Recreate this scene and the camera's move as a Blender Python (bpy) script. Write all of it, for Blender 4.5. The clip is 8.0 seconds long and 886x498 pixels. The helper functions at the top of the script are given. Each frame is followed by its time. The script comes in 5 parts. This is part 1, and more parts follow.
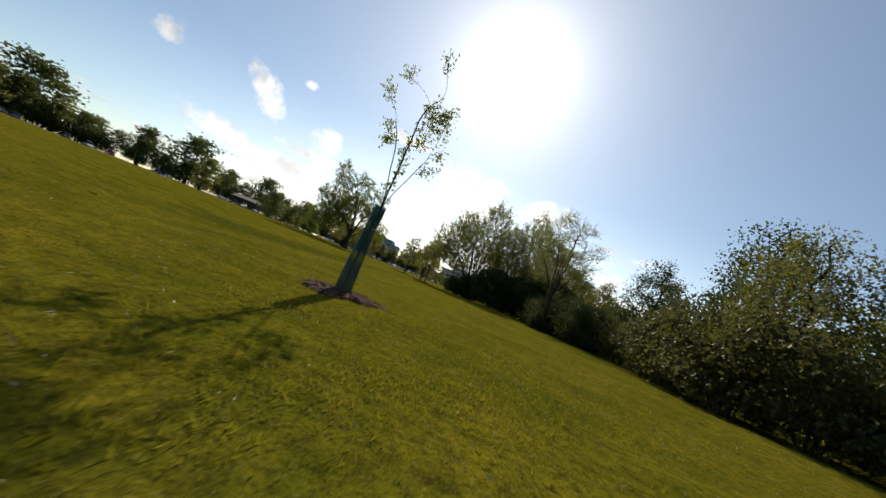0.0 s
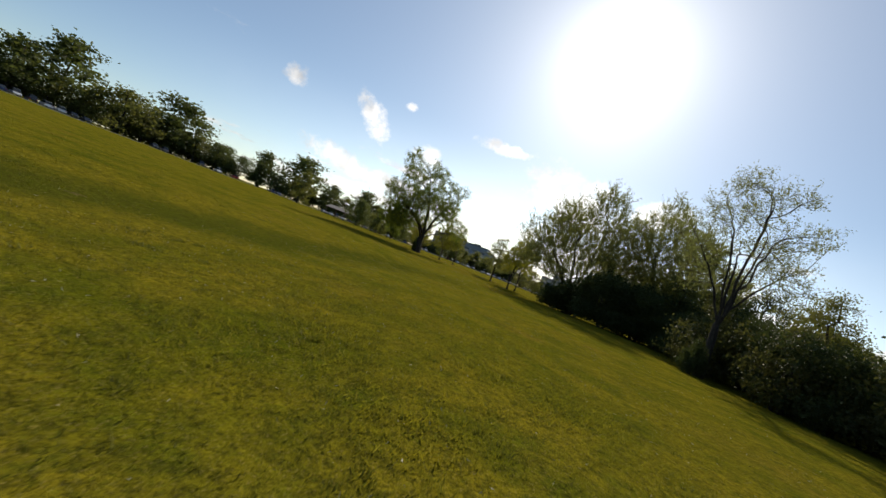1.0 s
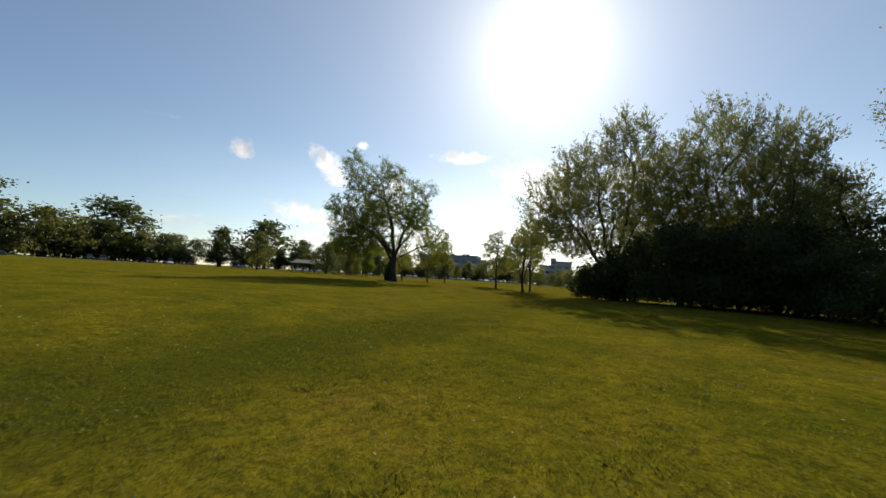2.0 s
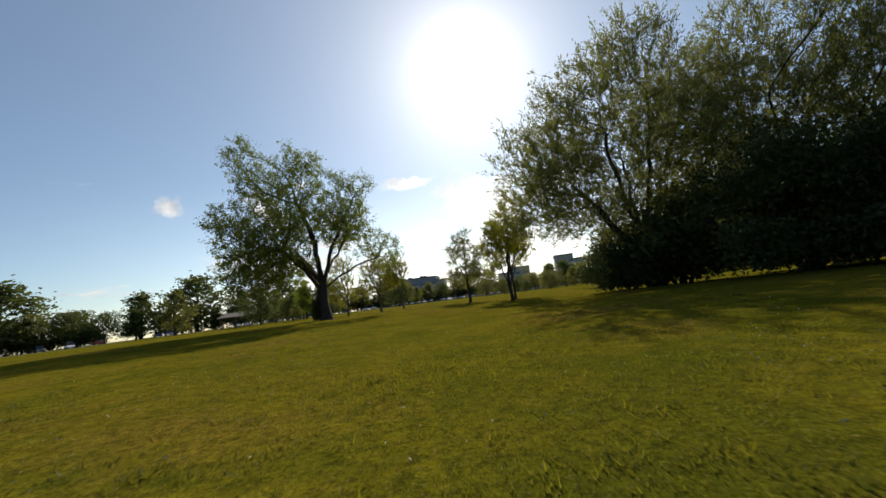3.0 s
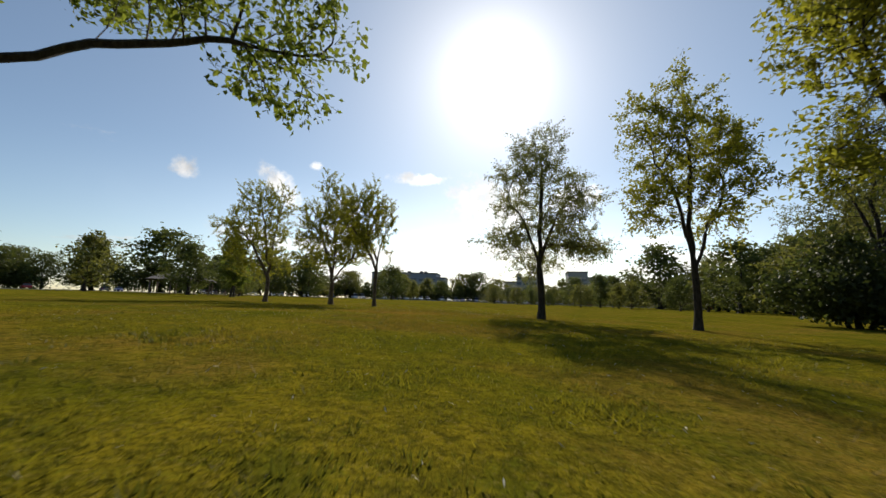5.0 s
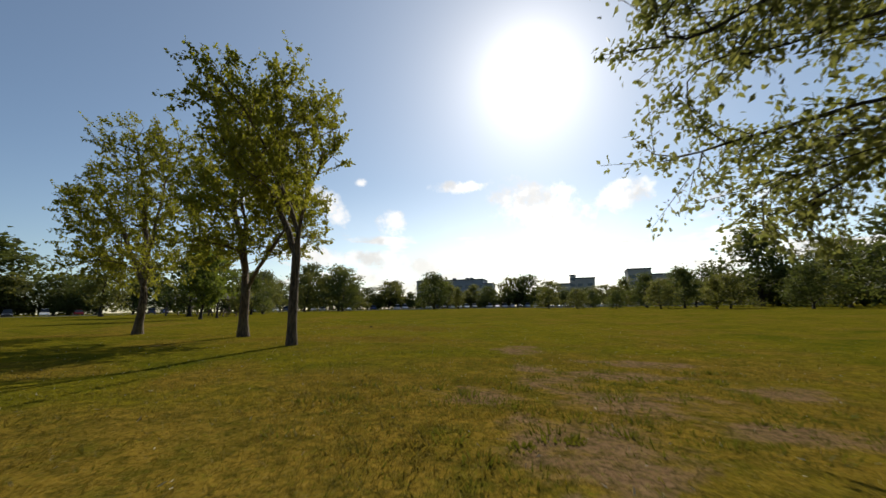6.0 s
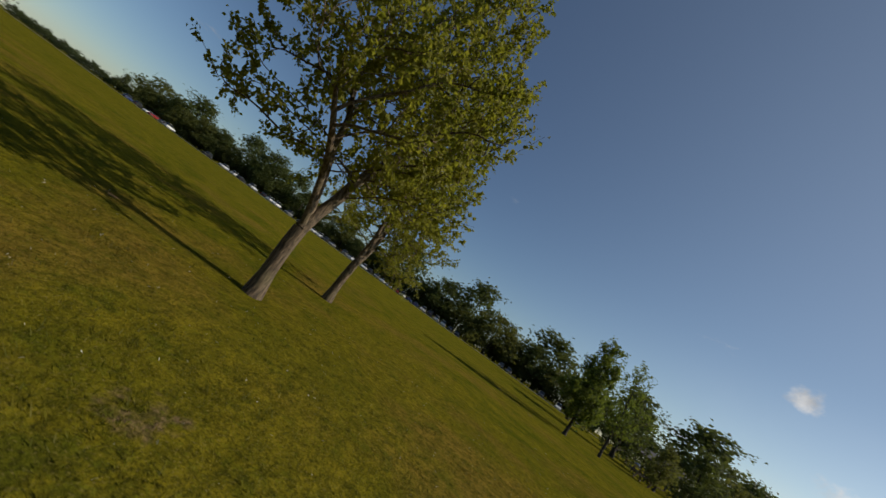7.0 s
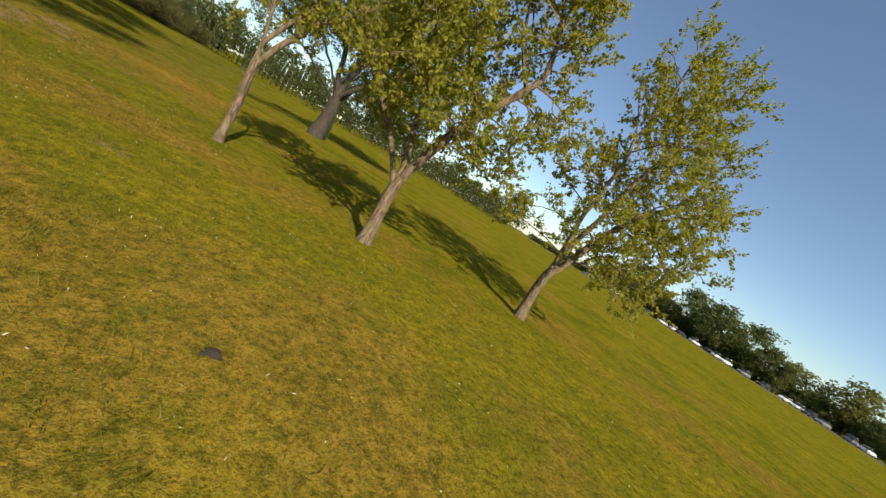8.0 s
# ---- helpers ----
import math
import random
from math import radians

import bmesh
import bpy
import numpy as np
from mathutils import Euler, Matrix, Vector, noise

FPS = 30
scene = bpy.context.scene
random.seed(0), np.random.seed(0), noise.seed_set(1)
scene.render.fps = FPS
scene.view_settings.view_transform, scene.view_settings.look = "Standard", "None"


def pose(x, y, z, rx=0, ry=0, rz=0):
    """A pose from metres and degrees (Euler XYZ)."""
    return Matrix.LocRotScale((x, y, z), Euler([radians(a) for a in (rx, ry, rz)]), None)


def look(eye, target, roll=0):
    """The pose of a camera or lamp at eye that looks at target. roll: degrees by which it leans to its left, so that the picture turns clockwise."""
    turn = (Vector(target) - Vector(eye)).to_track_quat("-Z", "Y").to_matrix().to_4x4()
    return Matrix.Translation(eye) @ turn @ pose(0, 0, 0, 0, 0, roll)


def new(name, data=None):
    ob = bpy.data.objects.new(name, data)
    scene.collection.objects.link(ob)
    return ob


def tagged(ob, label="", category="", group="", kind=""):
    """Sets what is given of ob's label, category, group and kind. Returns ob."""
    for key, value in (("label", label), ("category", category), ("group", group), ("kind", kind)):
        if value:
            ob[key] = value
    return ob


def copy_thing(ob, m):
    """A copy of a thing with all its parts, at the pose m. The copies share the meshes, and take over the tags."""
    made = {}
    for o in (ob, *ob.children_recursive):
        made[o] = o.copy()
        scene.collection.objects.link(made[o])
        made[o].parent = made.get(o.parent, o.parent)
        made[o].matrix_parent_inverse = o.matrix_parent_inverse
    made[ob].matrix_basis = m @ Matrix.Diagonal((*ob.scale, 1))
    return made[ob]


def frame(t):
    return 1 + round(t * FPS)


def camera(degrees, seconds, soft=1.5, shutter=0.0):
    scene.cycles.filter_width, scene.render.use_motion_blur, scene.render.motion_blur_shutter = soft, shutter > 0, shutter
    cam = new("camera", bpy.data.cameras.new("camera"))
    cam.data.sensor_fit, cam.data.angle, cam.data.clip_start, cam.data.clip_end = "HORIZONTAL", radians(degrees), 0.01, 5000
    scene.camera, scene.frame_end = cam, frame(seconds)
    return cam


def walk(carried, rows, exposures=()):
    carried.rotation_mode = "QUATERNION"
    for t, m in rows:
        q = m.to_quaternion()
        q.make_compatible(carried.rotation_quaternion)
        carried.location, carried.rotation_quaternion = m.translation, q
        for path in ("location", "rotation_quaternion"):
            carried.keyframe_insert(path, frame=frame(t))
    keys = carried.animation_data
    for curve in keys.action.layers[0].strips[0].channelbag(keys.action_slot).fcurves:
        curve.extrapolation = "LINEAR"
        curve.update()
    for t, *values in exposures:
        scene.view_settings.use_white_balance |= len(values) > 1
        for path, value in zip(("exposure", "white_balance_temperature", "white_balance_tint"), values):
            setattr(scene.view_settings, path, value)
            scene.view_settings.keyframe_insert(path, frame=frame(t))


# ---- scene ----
cam = camera(100.0, 8.0, shutter=0.04)
PATH = [
    (0, (-2.262, 2.108, 0.543), (-2.425, 12.066, 1.442), 21.4),
    (0.1, (-1.986, 3.238, 0.574), (-2.701, 13.177, 1.407), 22.1),
    (0.2, (-1.751, 4.303, 0.575), (-2.907, 14.204, 1.379), 23.1),
    (0.5, (-1.276, 7.081, 0.697), (-3.491, 16.819, 1.211), 24.6),
    (1, (-1.321, 11.874, 0.908), (-3.996, 21.508, 1.099), 20.9),
    (1.5, (-2.483, 16.966, 0.889), (-5.038, 26.628, 1.227), 11.8),
    (1.7, (-2.832, 19.285, 0.933), (-5.476, 28.918, 1.396), 8.5),
    (2.8, (-5.281, 30.174, 0.572), (-6.555, 39.994, 1.967), -7.3),
    (3, (-5.567, 32.111, 0.588), (-6.797, 41.943, 1.936), -7.3),
    (3.5, (-6.407, 36.937, 0.619), (-7.370, 46.815, 1.846), -8.1),
    (4, (-7.220, 42.314, 0.636), (-8.379, 52.162, 1.929), -5.5),
    (4.5, (-8.125, 47.068, 0.565), (-9.679, 56.847, 1.964), 1.9),
    (4.7, (-8.701, 48.693, 0.494), (-10.129, 58.479, 1.971), 2.3),
    (5.8, (-9.921, 59.589, 0.818), (-11.427, 69.436, 1.697), -1.6),
    (5.9, (-9.991, 60.458, 0.794), (-11.902, 70.211, 1.900), -2.7),
    (6, (-10.167, 61.427, 0.799), (-12.702, 70.975, 2.353), -1.0),
    (6.3, (-10.698, 64.560, 0.589), (-15.491, 72.892, 3.348), 4.6),
    (6.5, (-11.068, 66.370, 0.581), (-17.300, 73.444, 3.917), 11.7),
    (6.6, (-11.250, 67.318, 0.590), (-18.372, 73.386, 4.119), 14.9),
    (6.8, (-11.915, 69.177, 0.902), (-20.823, 72.447, 4.057), 24.9),
    (7, (-12.116, 70.841, 1.336), (-21.987, 70.639, 2.926), 35.7),
    (7.2, (-12.315, 72.617, 1.535), (-21.789, 69.422, 1.739), 39.3),
    (7.4, (-13.294, 74.016, 1.845), (-21.235, 68.098, 0.459), 45.0),
    (7.5, (-13.919, 74.331, 1.891), (-20.886, 67.479, -0.234), 47.3),
    (7.7, (-14.795, 74.791, 1.802), (-20.535, 66.947, -0.549), 46.8),
    (8, (-15.700, 75.171, 1.741), (-19.887, 66.213, 0.247), 31.9),
]
EXPOSURES = [(t, stops, kelvin, 11) for t, stops, kelvin in ((0.0, 0.0, 6700), (5.7, -0.05, 6700), (6.4, -0.4, 6650), (6.9, -0.57, 6500), (7.3, -0.12, 6600), (7.7, 0.42, 7000), (8.0, 0.76, 7250))]
walk(cam, [(t, look(e, g, r)) for t, e, g, r in PATH], EXPOSURES)

# ---- light ----
SUN_EL = radians(32.8)
world = bpy.data.worlds.new("world")
scene.world = world
world.use_nodes = True


class Nodes:
    """Short-hand for wiring a node tree."""

    def __init__(self, tree):
        self.tree = tree

    def add(self, kind, links=None, **values):
        n = self.tree.nodes.new(kind)
        for key, value in values.items():
            if key in ("operation", "blend_type", "sky_type", "data_type", "noise_dimensions", "feature", "gradient_type", "distance"):
                NODE_SET[key](n, value)
            else:
                n.inputs[key.replace("_", " ")].default_value = value
        for key, value in (links or {}).items():
            if isinstance(value, (int, float, tuple)):
                n.inputs[key].default_value = value
            else:
                self.tree.links.new(value, n.inputs[key])
        return n

    def math(self, op, a, b=0.0, clamp=False):
        n = self.add("ShaderNodeMath", {0: a, 1: b}, operation=op)
        n.use_clamp = clamp
        return n.outputs[0]

    def mix(self, fac, a, b, kind="MIX"):
        n = self.tree.nodes.new("ShaderNodeMix")
        n.data_type, n.blend_type = "RGBA", kind
        for i, v in ((0, fac), (6, a), (7, b)):
            if isinstance(v, (int, float, tuple)):
                n.inputs[i].default_value = v
            else:
                self.tree.links.new(v, n.inputs[i])
        return n.outputs[2]

    def noise(self, vec, scale, detail=3.0, rough=0.55):
        n = self.tree.nodes.new("ShaderNodeTexNoise")
        n.inputs["Scale"].default_value, n.inputs["Detail"].default_value, n.inputs["Roughness"].default_value = scale, detail, rough
        if vec is not None:
            self.tree.links.new(vec, n.inputs["Vector"])
        return n.outputs["Fac"]

    def ramp(self, value, stops):
        n = self.tree.nodes.new("ShaderNodeValToRGB")
        els = n.color_ramp.elements
        while len(els) < len(stops):
            els.new(0.5)
        for el, (pos, col) in zip(els, stops):
            el.position, el.color = pos, (*col, 1) if len(col) == 3 else col
        self.tree.links.new(value, n.inputs[0])
        return n.outputs["Color"]

    def step(self, value, lo, hi):
        n = self.tree.nodes.new("ShaderNodeMapRange")
        n.interpolation_type = "SMOOTHSTEP"
        n.inputs[1].default_value, n.inputs[2].default_value = lo, hi
        self.tree.links.new(value, n.inputs[0])
        return n.outputs[0]


def set_operation(n, v):
    n.operation = v


def set_sky(n, v):
    n.sky_type = v


NODE_SET = {"operation": set_operation, "sky_type": set_sky}


def build_sky():
    w = Nodes(world.node_tree)
    world.node_tree.nodes.clear()
    sky = w.add("ShaderNodeTexSky", sky_type="NISHITA")
    sky.sun_disc, sky.sun_elevation, sky.sun_rotation = False, SUN_EL, 0.0
    sky.air_density, sky.dust_density, sky.ozone_density, sky.altitude = 1.0, 0.25, 1.0, 200
    co = w.add("ShaderNodeTexCoord").outputs["Generated"]
    sep = w.add("ShaderNodeSeparateXYZ", {0: co}).outputs
    # haze around the sun
    dot = w.add("ShaderNodeVectorMath", {0: co, 1: (0.0, math.cos(SUN_EL), math.sin(SUN_EL))}, operation="DOT_PRODUCT").outputs["Value"]
    near = w.math("MAXIMUM", dot, 0.0)
    apart = w.math("ARCCOSINE", w.math("MINIMUM", near, 1.0))
    glow = 0.0
    for wide, gain in SKY_HALO:
        glow = w.math("ADD", glow, w.math("MULTIPLY", w.math("EXPONENT", w.math("DIVIDE", apart, -wide)), gain))
    # pale haze above the horizon, strongest towards the sun
    mist = w.math("SUBTRACT", 1.0, w.step(sep[2], -0.02, 0.34))
    glow = w.math("ADD", glow, w.math("MULTIPLY", w.math("MULTIPLY", mist, w.math("POWER", near, 5.0)), 9.0))
    # fair-weather clouds, flattened towards the horizon
    lift = w.math("ADD", w.math("MAXIMUM", sep[2], 0.0), 0.13)
    flat = w.add("ShaderNodeCombineXYZ", {0: w.math("DIVIDE", sep[0], lift), 1: w.math("DIVIDE", sep[1], lift), 2: 0.0}).outputs[0]
    puff = w.noise(flat, 1.25, 7.0, 0.58)
    low = w.math("SUBTRACT", 1.0, w.step(sep[2], 0.06, 0.3))
    # the low bank thins out away from the sun
    low = w.math("MULTIPLY", low, w.step(sep[1], 0.5, 0.85))
    cover = w.step(w.math("ADD", puff, w.math("MULTIPLY", low, 0.235)), 0.665, 0.775)
    cover = w.math("MULTIPLY", cover, w.step(sep[2], -0.01, 0.05))
    ragged = w.math("MULTIPLY", w.math("SUBTRACT", w.noise(co, 26.0, 7.0, 0.66), 0.5), 2.6)
    for (cx, cy, cz), wide, high, slant in CLOUDS:
        side = Vector((cy, -cx, 0)).normalized()
        c = Vector((cx, cy, cz)).normalized()
        up = side.cross(c)
        side, up = side * math.cos(slant) + up * math.sin(slant), up * math.cos(slant) - side * math.sin(slant)
        u = w.add("ShaderNodeVectorMath", {0: co, 1: tuple(side / wide)}, operation="DOT_PRODUCT").outputs["Value"]
        v = w.add("ShaderNodeVectorMath", {0: co, 1: tuple(up / high)}, operation="DOT_PRODUCT").outputs["Value"]
        d = w.math("SUBTRACT", w.math("SUBTRACT", 1.0, w.math("MULTIPLY", u, u)), w.math("MULTIPLY", w.math("SUBTRACT", v, c.dot(up) / high), w.math("SUBTRACT", v, c.dot(up) / high)))
        ahead = w.step(w.add("ShaderNodeVectorMath", {0: co, 1: tuple(c)}, operation="DOT_PRODUCT").outputs["Value"], 0.5, 0.6)
        cover = w.math("MAXIMUM", cover, w.math("MULTIPLY", ahead, w.step(w.math("ADD", d, ragged), 0.1, 1.1)))
    veil = w.math("MULTIPLY", w.step(w.noise(flat, 0.5, 5.0, 0.6), 0.4, 0.75), 0.35)
    bright = w.math("ADD", 7.0, w.math("MULTIPLY", w.math("POWER", near, 5.0), 5.0))
    shade = w.math("MULTIPLY", w.math("ADD", 0.62, w.math("MULTIPLY", w.step(w.noise(co, 14.0, 4.0), 0.36, 0.6), 0.5)), bright)
    base = w.add("ShaderNodeVectorMath", {0: (1.0, 0.985, 0.96), "Scale": shade}, operation="SCALE").outputs[0]
    mixed = w.mix(w.math("MAXIMUM", w.math("MULTIPLY", cover, 0.85), w.math("MULTIPLY", veil, low)), w.mix(1.0, sky.outputs[0], w.mix(w.step(dot, -0.2, 0.95), (0.84, 1.0, 1.15, 1.0), (0.96, 1.0, 0.99, 1.0)), "MULTIPLY"), base)
    # the clear air is darkest opposite the sun
    mixed = w.add("ShaderNodeVectorMath", {0: mixed, "Scale": w.math("ADD", 0.74, w.math("MULTIPLY", w.step(dot, -0.4, 0.95), 0.26))}, operation="SCALE").outputs[0]
    halo = w.add("ShaderNodeVectorMath", {0: (1.0, 0.95, 0.85), "Scale": glow}, operation="SCALE").outputs[0]
    broad = w.math("MULTIPLY", w.math("EXPONENT", w.math("DIVIDE", apart, -0.55)), 2.4)
    halo = w.add("ShaderNodeVectorMath", {0: halo, 1: w.add("ShaderNodeVectorMath", {0: (0.88, 0.97, 1.02), "Scale": broad}, operation="SCALE").outputs[0]}, operation="ADD").outputs[0]
    total = w.add("ShaderNodeVectorMath", {0: mixed, 1: halo}, operation="ADD").outputs[0]
    back = w.add("ShaderNodeBackground", {"Color": total}, Strength=SKY_STRENGTH)
    out = w.add("ShaderNodeOutputWorld", {"Surface": back.outputs[0]})


SKY_STRENGTH = 0.106
# width (radians) and gain of the glow round the sun
SKY_HALO = ((0.05, 15.0), (0.16, 4.6))
# direction, half width and half height (as shares of the distance), slant
CLOUDS = [((-0.664, 0.697, 0.272), 0.035, 0.03, 0.0), ((-0.515, 0.815, 0.264), 0.08, 0.034, -0.75), ((-0.438, 0.840, 0.322), 0.02, 0.014, 0.0),
          ((-0.376, 0.899, 0.222), 0.05, 0.04, 0.0), ((-0.560, 0.820, 0.140), 0.12, 0.035, -0.15), ((-0.205, 0.928, 0.315), 0.09, 0.02, 0.0), ((-0.365, 0.898, 0.240), 0.03, 0.02, 0.0), ((0.198, 0.945, 0.261), 0.08, 0.045, 0.2), ((-0.440, 0.890, 0.130), 0.12, 0.03, 0.0),
          ((0.000, 0.970, 0.250), 0.16, 0.085, -0.3), ((0.050, 0.980, 0.120), 0.24, 0.05, 0.0), ((-0.260, 0.960, 0.110), 0.22, 0.035, 0.0), ((0.210, 0.950, 0.260), 0.05, 0.02, 0.0)]
build_sky()
sun = new("sun", bpy.data.lights.new("sun", "SUN"))
sun.data.energy, sun.data.angle, sun.data.color = 4.9, radians(0.55), (1.0, 0.92, 0.77)
sun.matrix_world = look((0, 60, 60 * math.tan(SUN_EL)), (0, 0, 0))

# ---- materials ----


def material(name):
    m = bpy.data.materials.new(name)
    m.use_nodes = True
    n = Nodes(m.node_tree)
    bsdf = m.node_tree.nodes["Principled BSDF"]
    return m, n, bsdf


def place(n):
    return n.add("ShaderNodeNewGeometry").outputs["Position"]


def bumped(n, bsdf, height, strength, distance):
    b = n.tree.nodes.new("ShaderNodeBump")
    b.inputs["Strength"].default_value, b.inputs["Distance"].default_value = strength, distance
    n.tree.links.new(height, b.inputs["Height"])
    n.tree.links.new(b.outputs[0], bsdf.inputs["Normal"])


def leaf_material(name, dark, light, glow, share=0.42, patch=0.9):
    """Leaves that let light through; each leaf and each clump has its own tint."""
    m, n, bsdf = material(name)
    geo = n.add("ShaderNodeNewGeometry")
    tint = n.mix(geo.outputs["Random Per Island"], (*dark, 1), (*light, 1))
    clump = n.step(n.noise(geo.outputs["Position"], patch, 2.0), 0.3, 0.7)
    tint = n.mix(n.math("MULTIPLY", clump, 0.45), tint, (light[0] * 1.25, light[1] * 1.05, light[2] * 0.8, 1))
    n.tree.links.new(tint, bsdf.inputs["Base Color"])
    bsdf.inputs["Roughness"].default_value = 0.6
    bsdf.inputs["Specular IOR Level"].default_value = 0.22
    tr = n.add("ShaderNodeBsdfTranslucent")
    n.tree.links.new(n.mix(geo.outputs["Random Per Island"], (*glow, 1), (glow[0] * 0.7, glow[1] * 0.8, glow[2] * 0.7, 1)), tr.inputs["Color"])
    mx = n.add("ShaderNodeMixShader", {0: share, 1: bsdf.outputs[0], 2: tr.outputs[0]})
    n.tree.links.new(mx.outputs[0], n.tree.nodes["Material Output"].inputs["Surface"])
    return m


def bark_material(name, dark, light, scale=6.0):
    m, n, bsdf = material(name)
    p = place(n)
    mp = n.add("ShaderNodeMapping", {"Vector": p})
    mp.inputs["Scale"].default_value = (1.0, 1.0, 0.22)
    ridges = n.noise(mp.outputs[0], scale * 4, 5.0, 0.65)
    blot = n.noise(p, scale * 0.4, 3.0)
    col = n.mix(n.step(ridges, 0.35, 0.68), (*dark, 1), (*light, 1))
    col = n.mix(n.math("MULTIPLY", n.step(blot, 0.45, 0.75), 0.5), col, (light[0] * 0.8, light[1] * 0.95, light[2] * 0.75, 1))
    n.tree.links.new(col, bsdf.inputs["Base Color"])
    bsdf.inputs["Roughness"].default_value = 0.9
    bumped(n, bsdf, ridges, 0.9, 0.02)
    return m


def plain(name, color, rough=0.6, metal=0.0, vary=0.12, scale=3.0):
    m, n, bsdf = material(name)
    f = n.noise(place(n), scale, 5.0)
    col = n.mix(f, tuple(c * (1 - vary) for c in color) + (1,), tuple(min(1, c * (1 + vary)) for c in color) + (1,))
    n.tree.links.new(col, bsdf.inputs["Base Color"])
    bsdf.inputs["Roughness"].default_value, bsdf.inputs["Metallic"].default_value = rough, metal
    return m


# worn spots on the lawn: x, y, half length, half width, turn
WORN = [(-1.6, 11.1, 0.4, 0.08, 0.2), (-10.2, 65.2, 0.4, 0.9, 0.2), (-10.0, 63.4, 0.6, 0.55, 0.4), (-9.5, 64.4, 0.7, 0.4, 0.3), (-10.7, 64.2, 0.5, 0.3, 0.1), (-9.4, 65.6, 0.8, 0.35, 0.2), (-8.9, 63.9, 0.5, 0.25, 0.3), (-9.1, 66.6, 0.9, 0.4, 0.1), (-8.3, 65.2, 0.6, 0.3, 0.5), (-9.9, 62.7, 0.3, 0.3, 0.0), (-7.9, 51.8, 0.6, 0.3, 0.2), (-10.6, 67.5, 0.45, 0.8, 0.1)]
SWALE = ((-8.8, 11.0), (-6.6, 23.5))


# patches of dry turf, in the same terms
DRY = [(-13.1, 64.3, 1.4, 0.5, 2.2), (-11.6, 62.3, 2.6, 1.5, 0.3), (-10.5, 56.5, 1.6, 0.7, 0.0), (-8.4, 48.3, 0.5, 0.3, 0.0), (-9.9, 57.3, 2.2, 0.9, 0.6), (-15.3, 73.0, 2.4, 1.6, 0.2), (-22.2, 68.6, 1.8, 0.7, 0.1), (-8.5, 49.3, 1.6, 0.8, 0.2), (-9.9, 64.0, 3.4, 2.2, 0.4), (-8.6, 66.5, 2.2, 1.2, 0.2), (-4.0, 40.0, 1.4, 0.8, 0.5)]
SCORCHED = (-12.1, 61.2, 1.9, 0.8, 0.41)


def oval(n, p, x, y, l, w, a):
    """Squared distance from (x, y), 1 on the edge of an oval."""
    u = n.add("ShaderNodeVectorMath", {0: p, 1: (math.cos(a) / l, math.sin(a) / l, 0.0)}, operation="DOT_PRODUCT").outputs["Value"]
    v = n.add("ShaderNodeVectorMath", {0: p, 1: (-math.sin(a) / w, math.cos(a) / w, 0.0)}, operation="DOT_PRODUCT").outputs["Value"]
    u = n.math("SUBTRACT", u, (x * math.cos(a) + y * math.sin(a)) / l)
    v = n.math("SUBTRACT", v, (y * math.cos(a) - x * math.sin(a)) / w)
    return n.math("ADD", n.math("MULTIPLY", u, u), n.math("MULTIPLY", v, v))


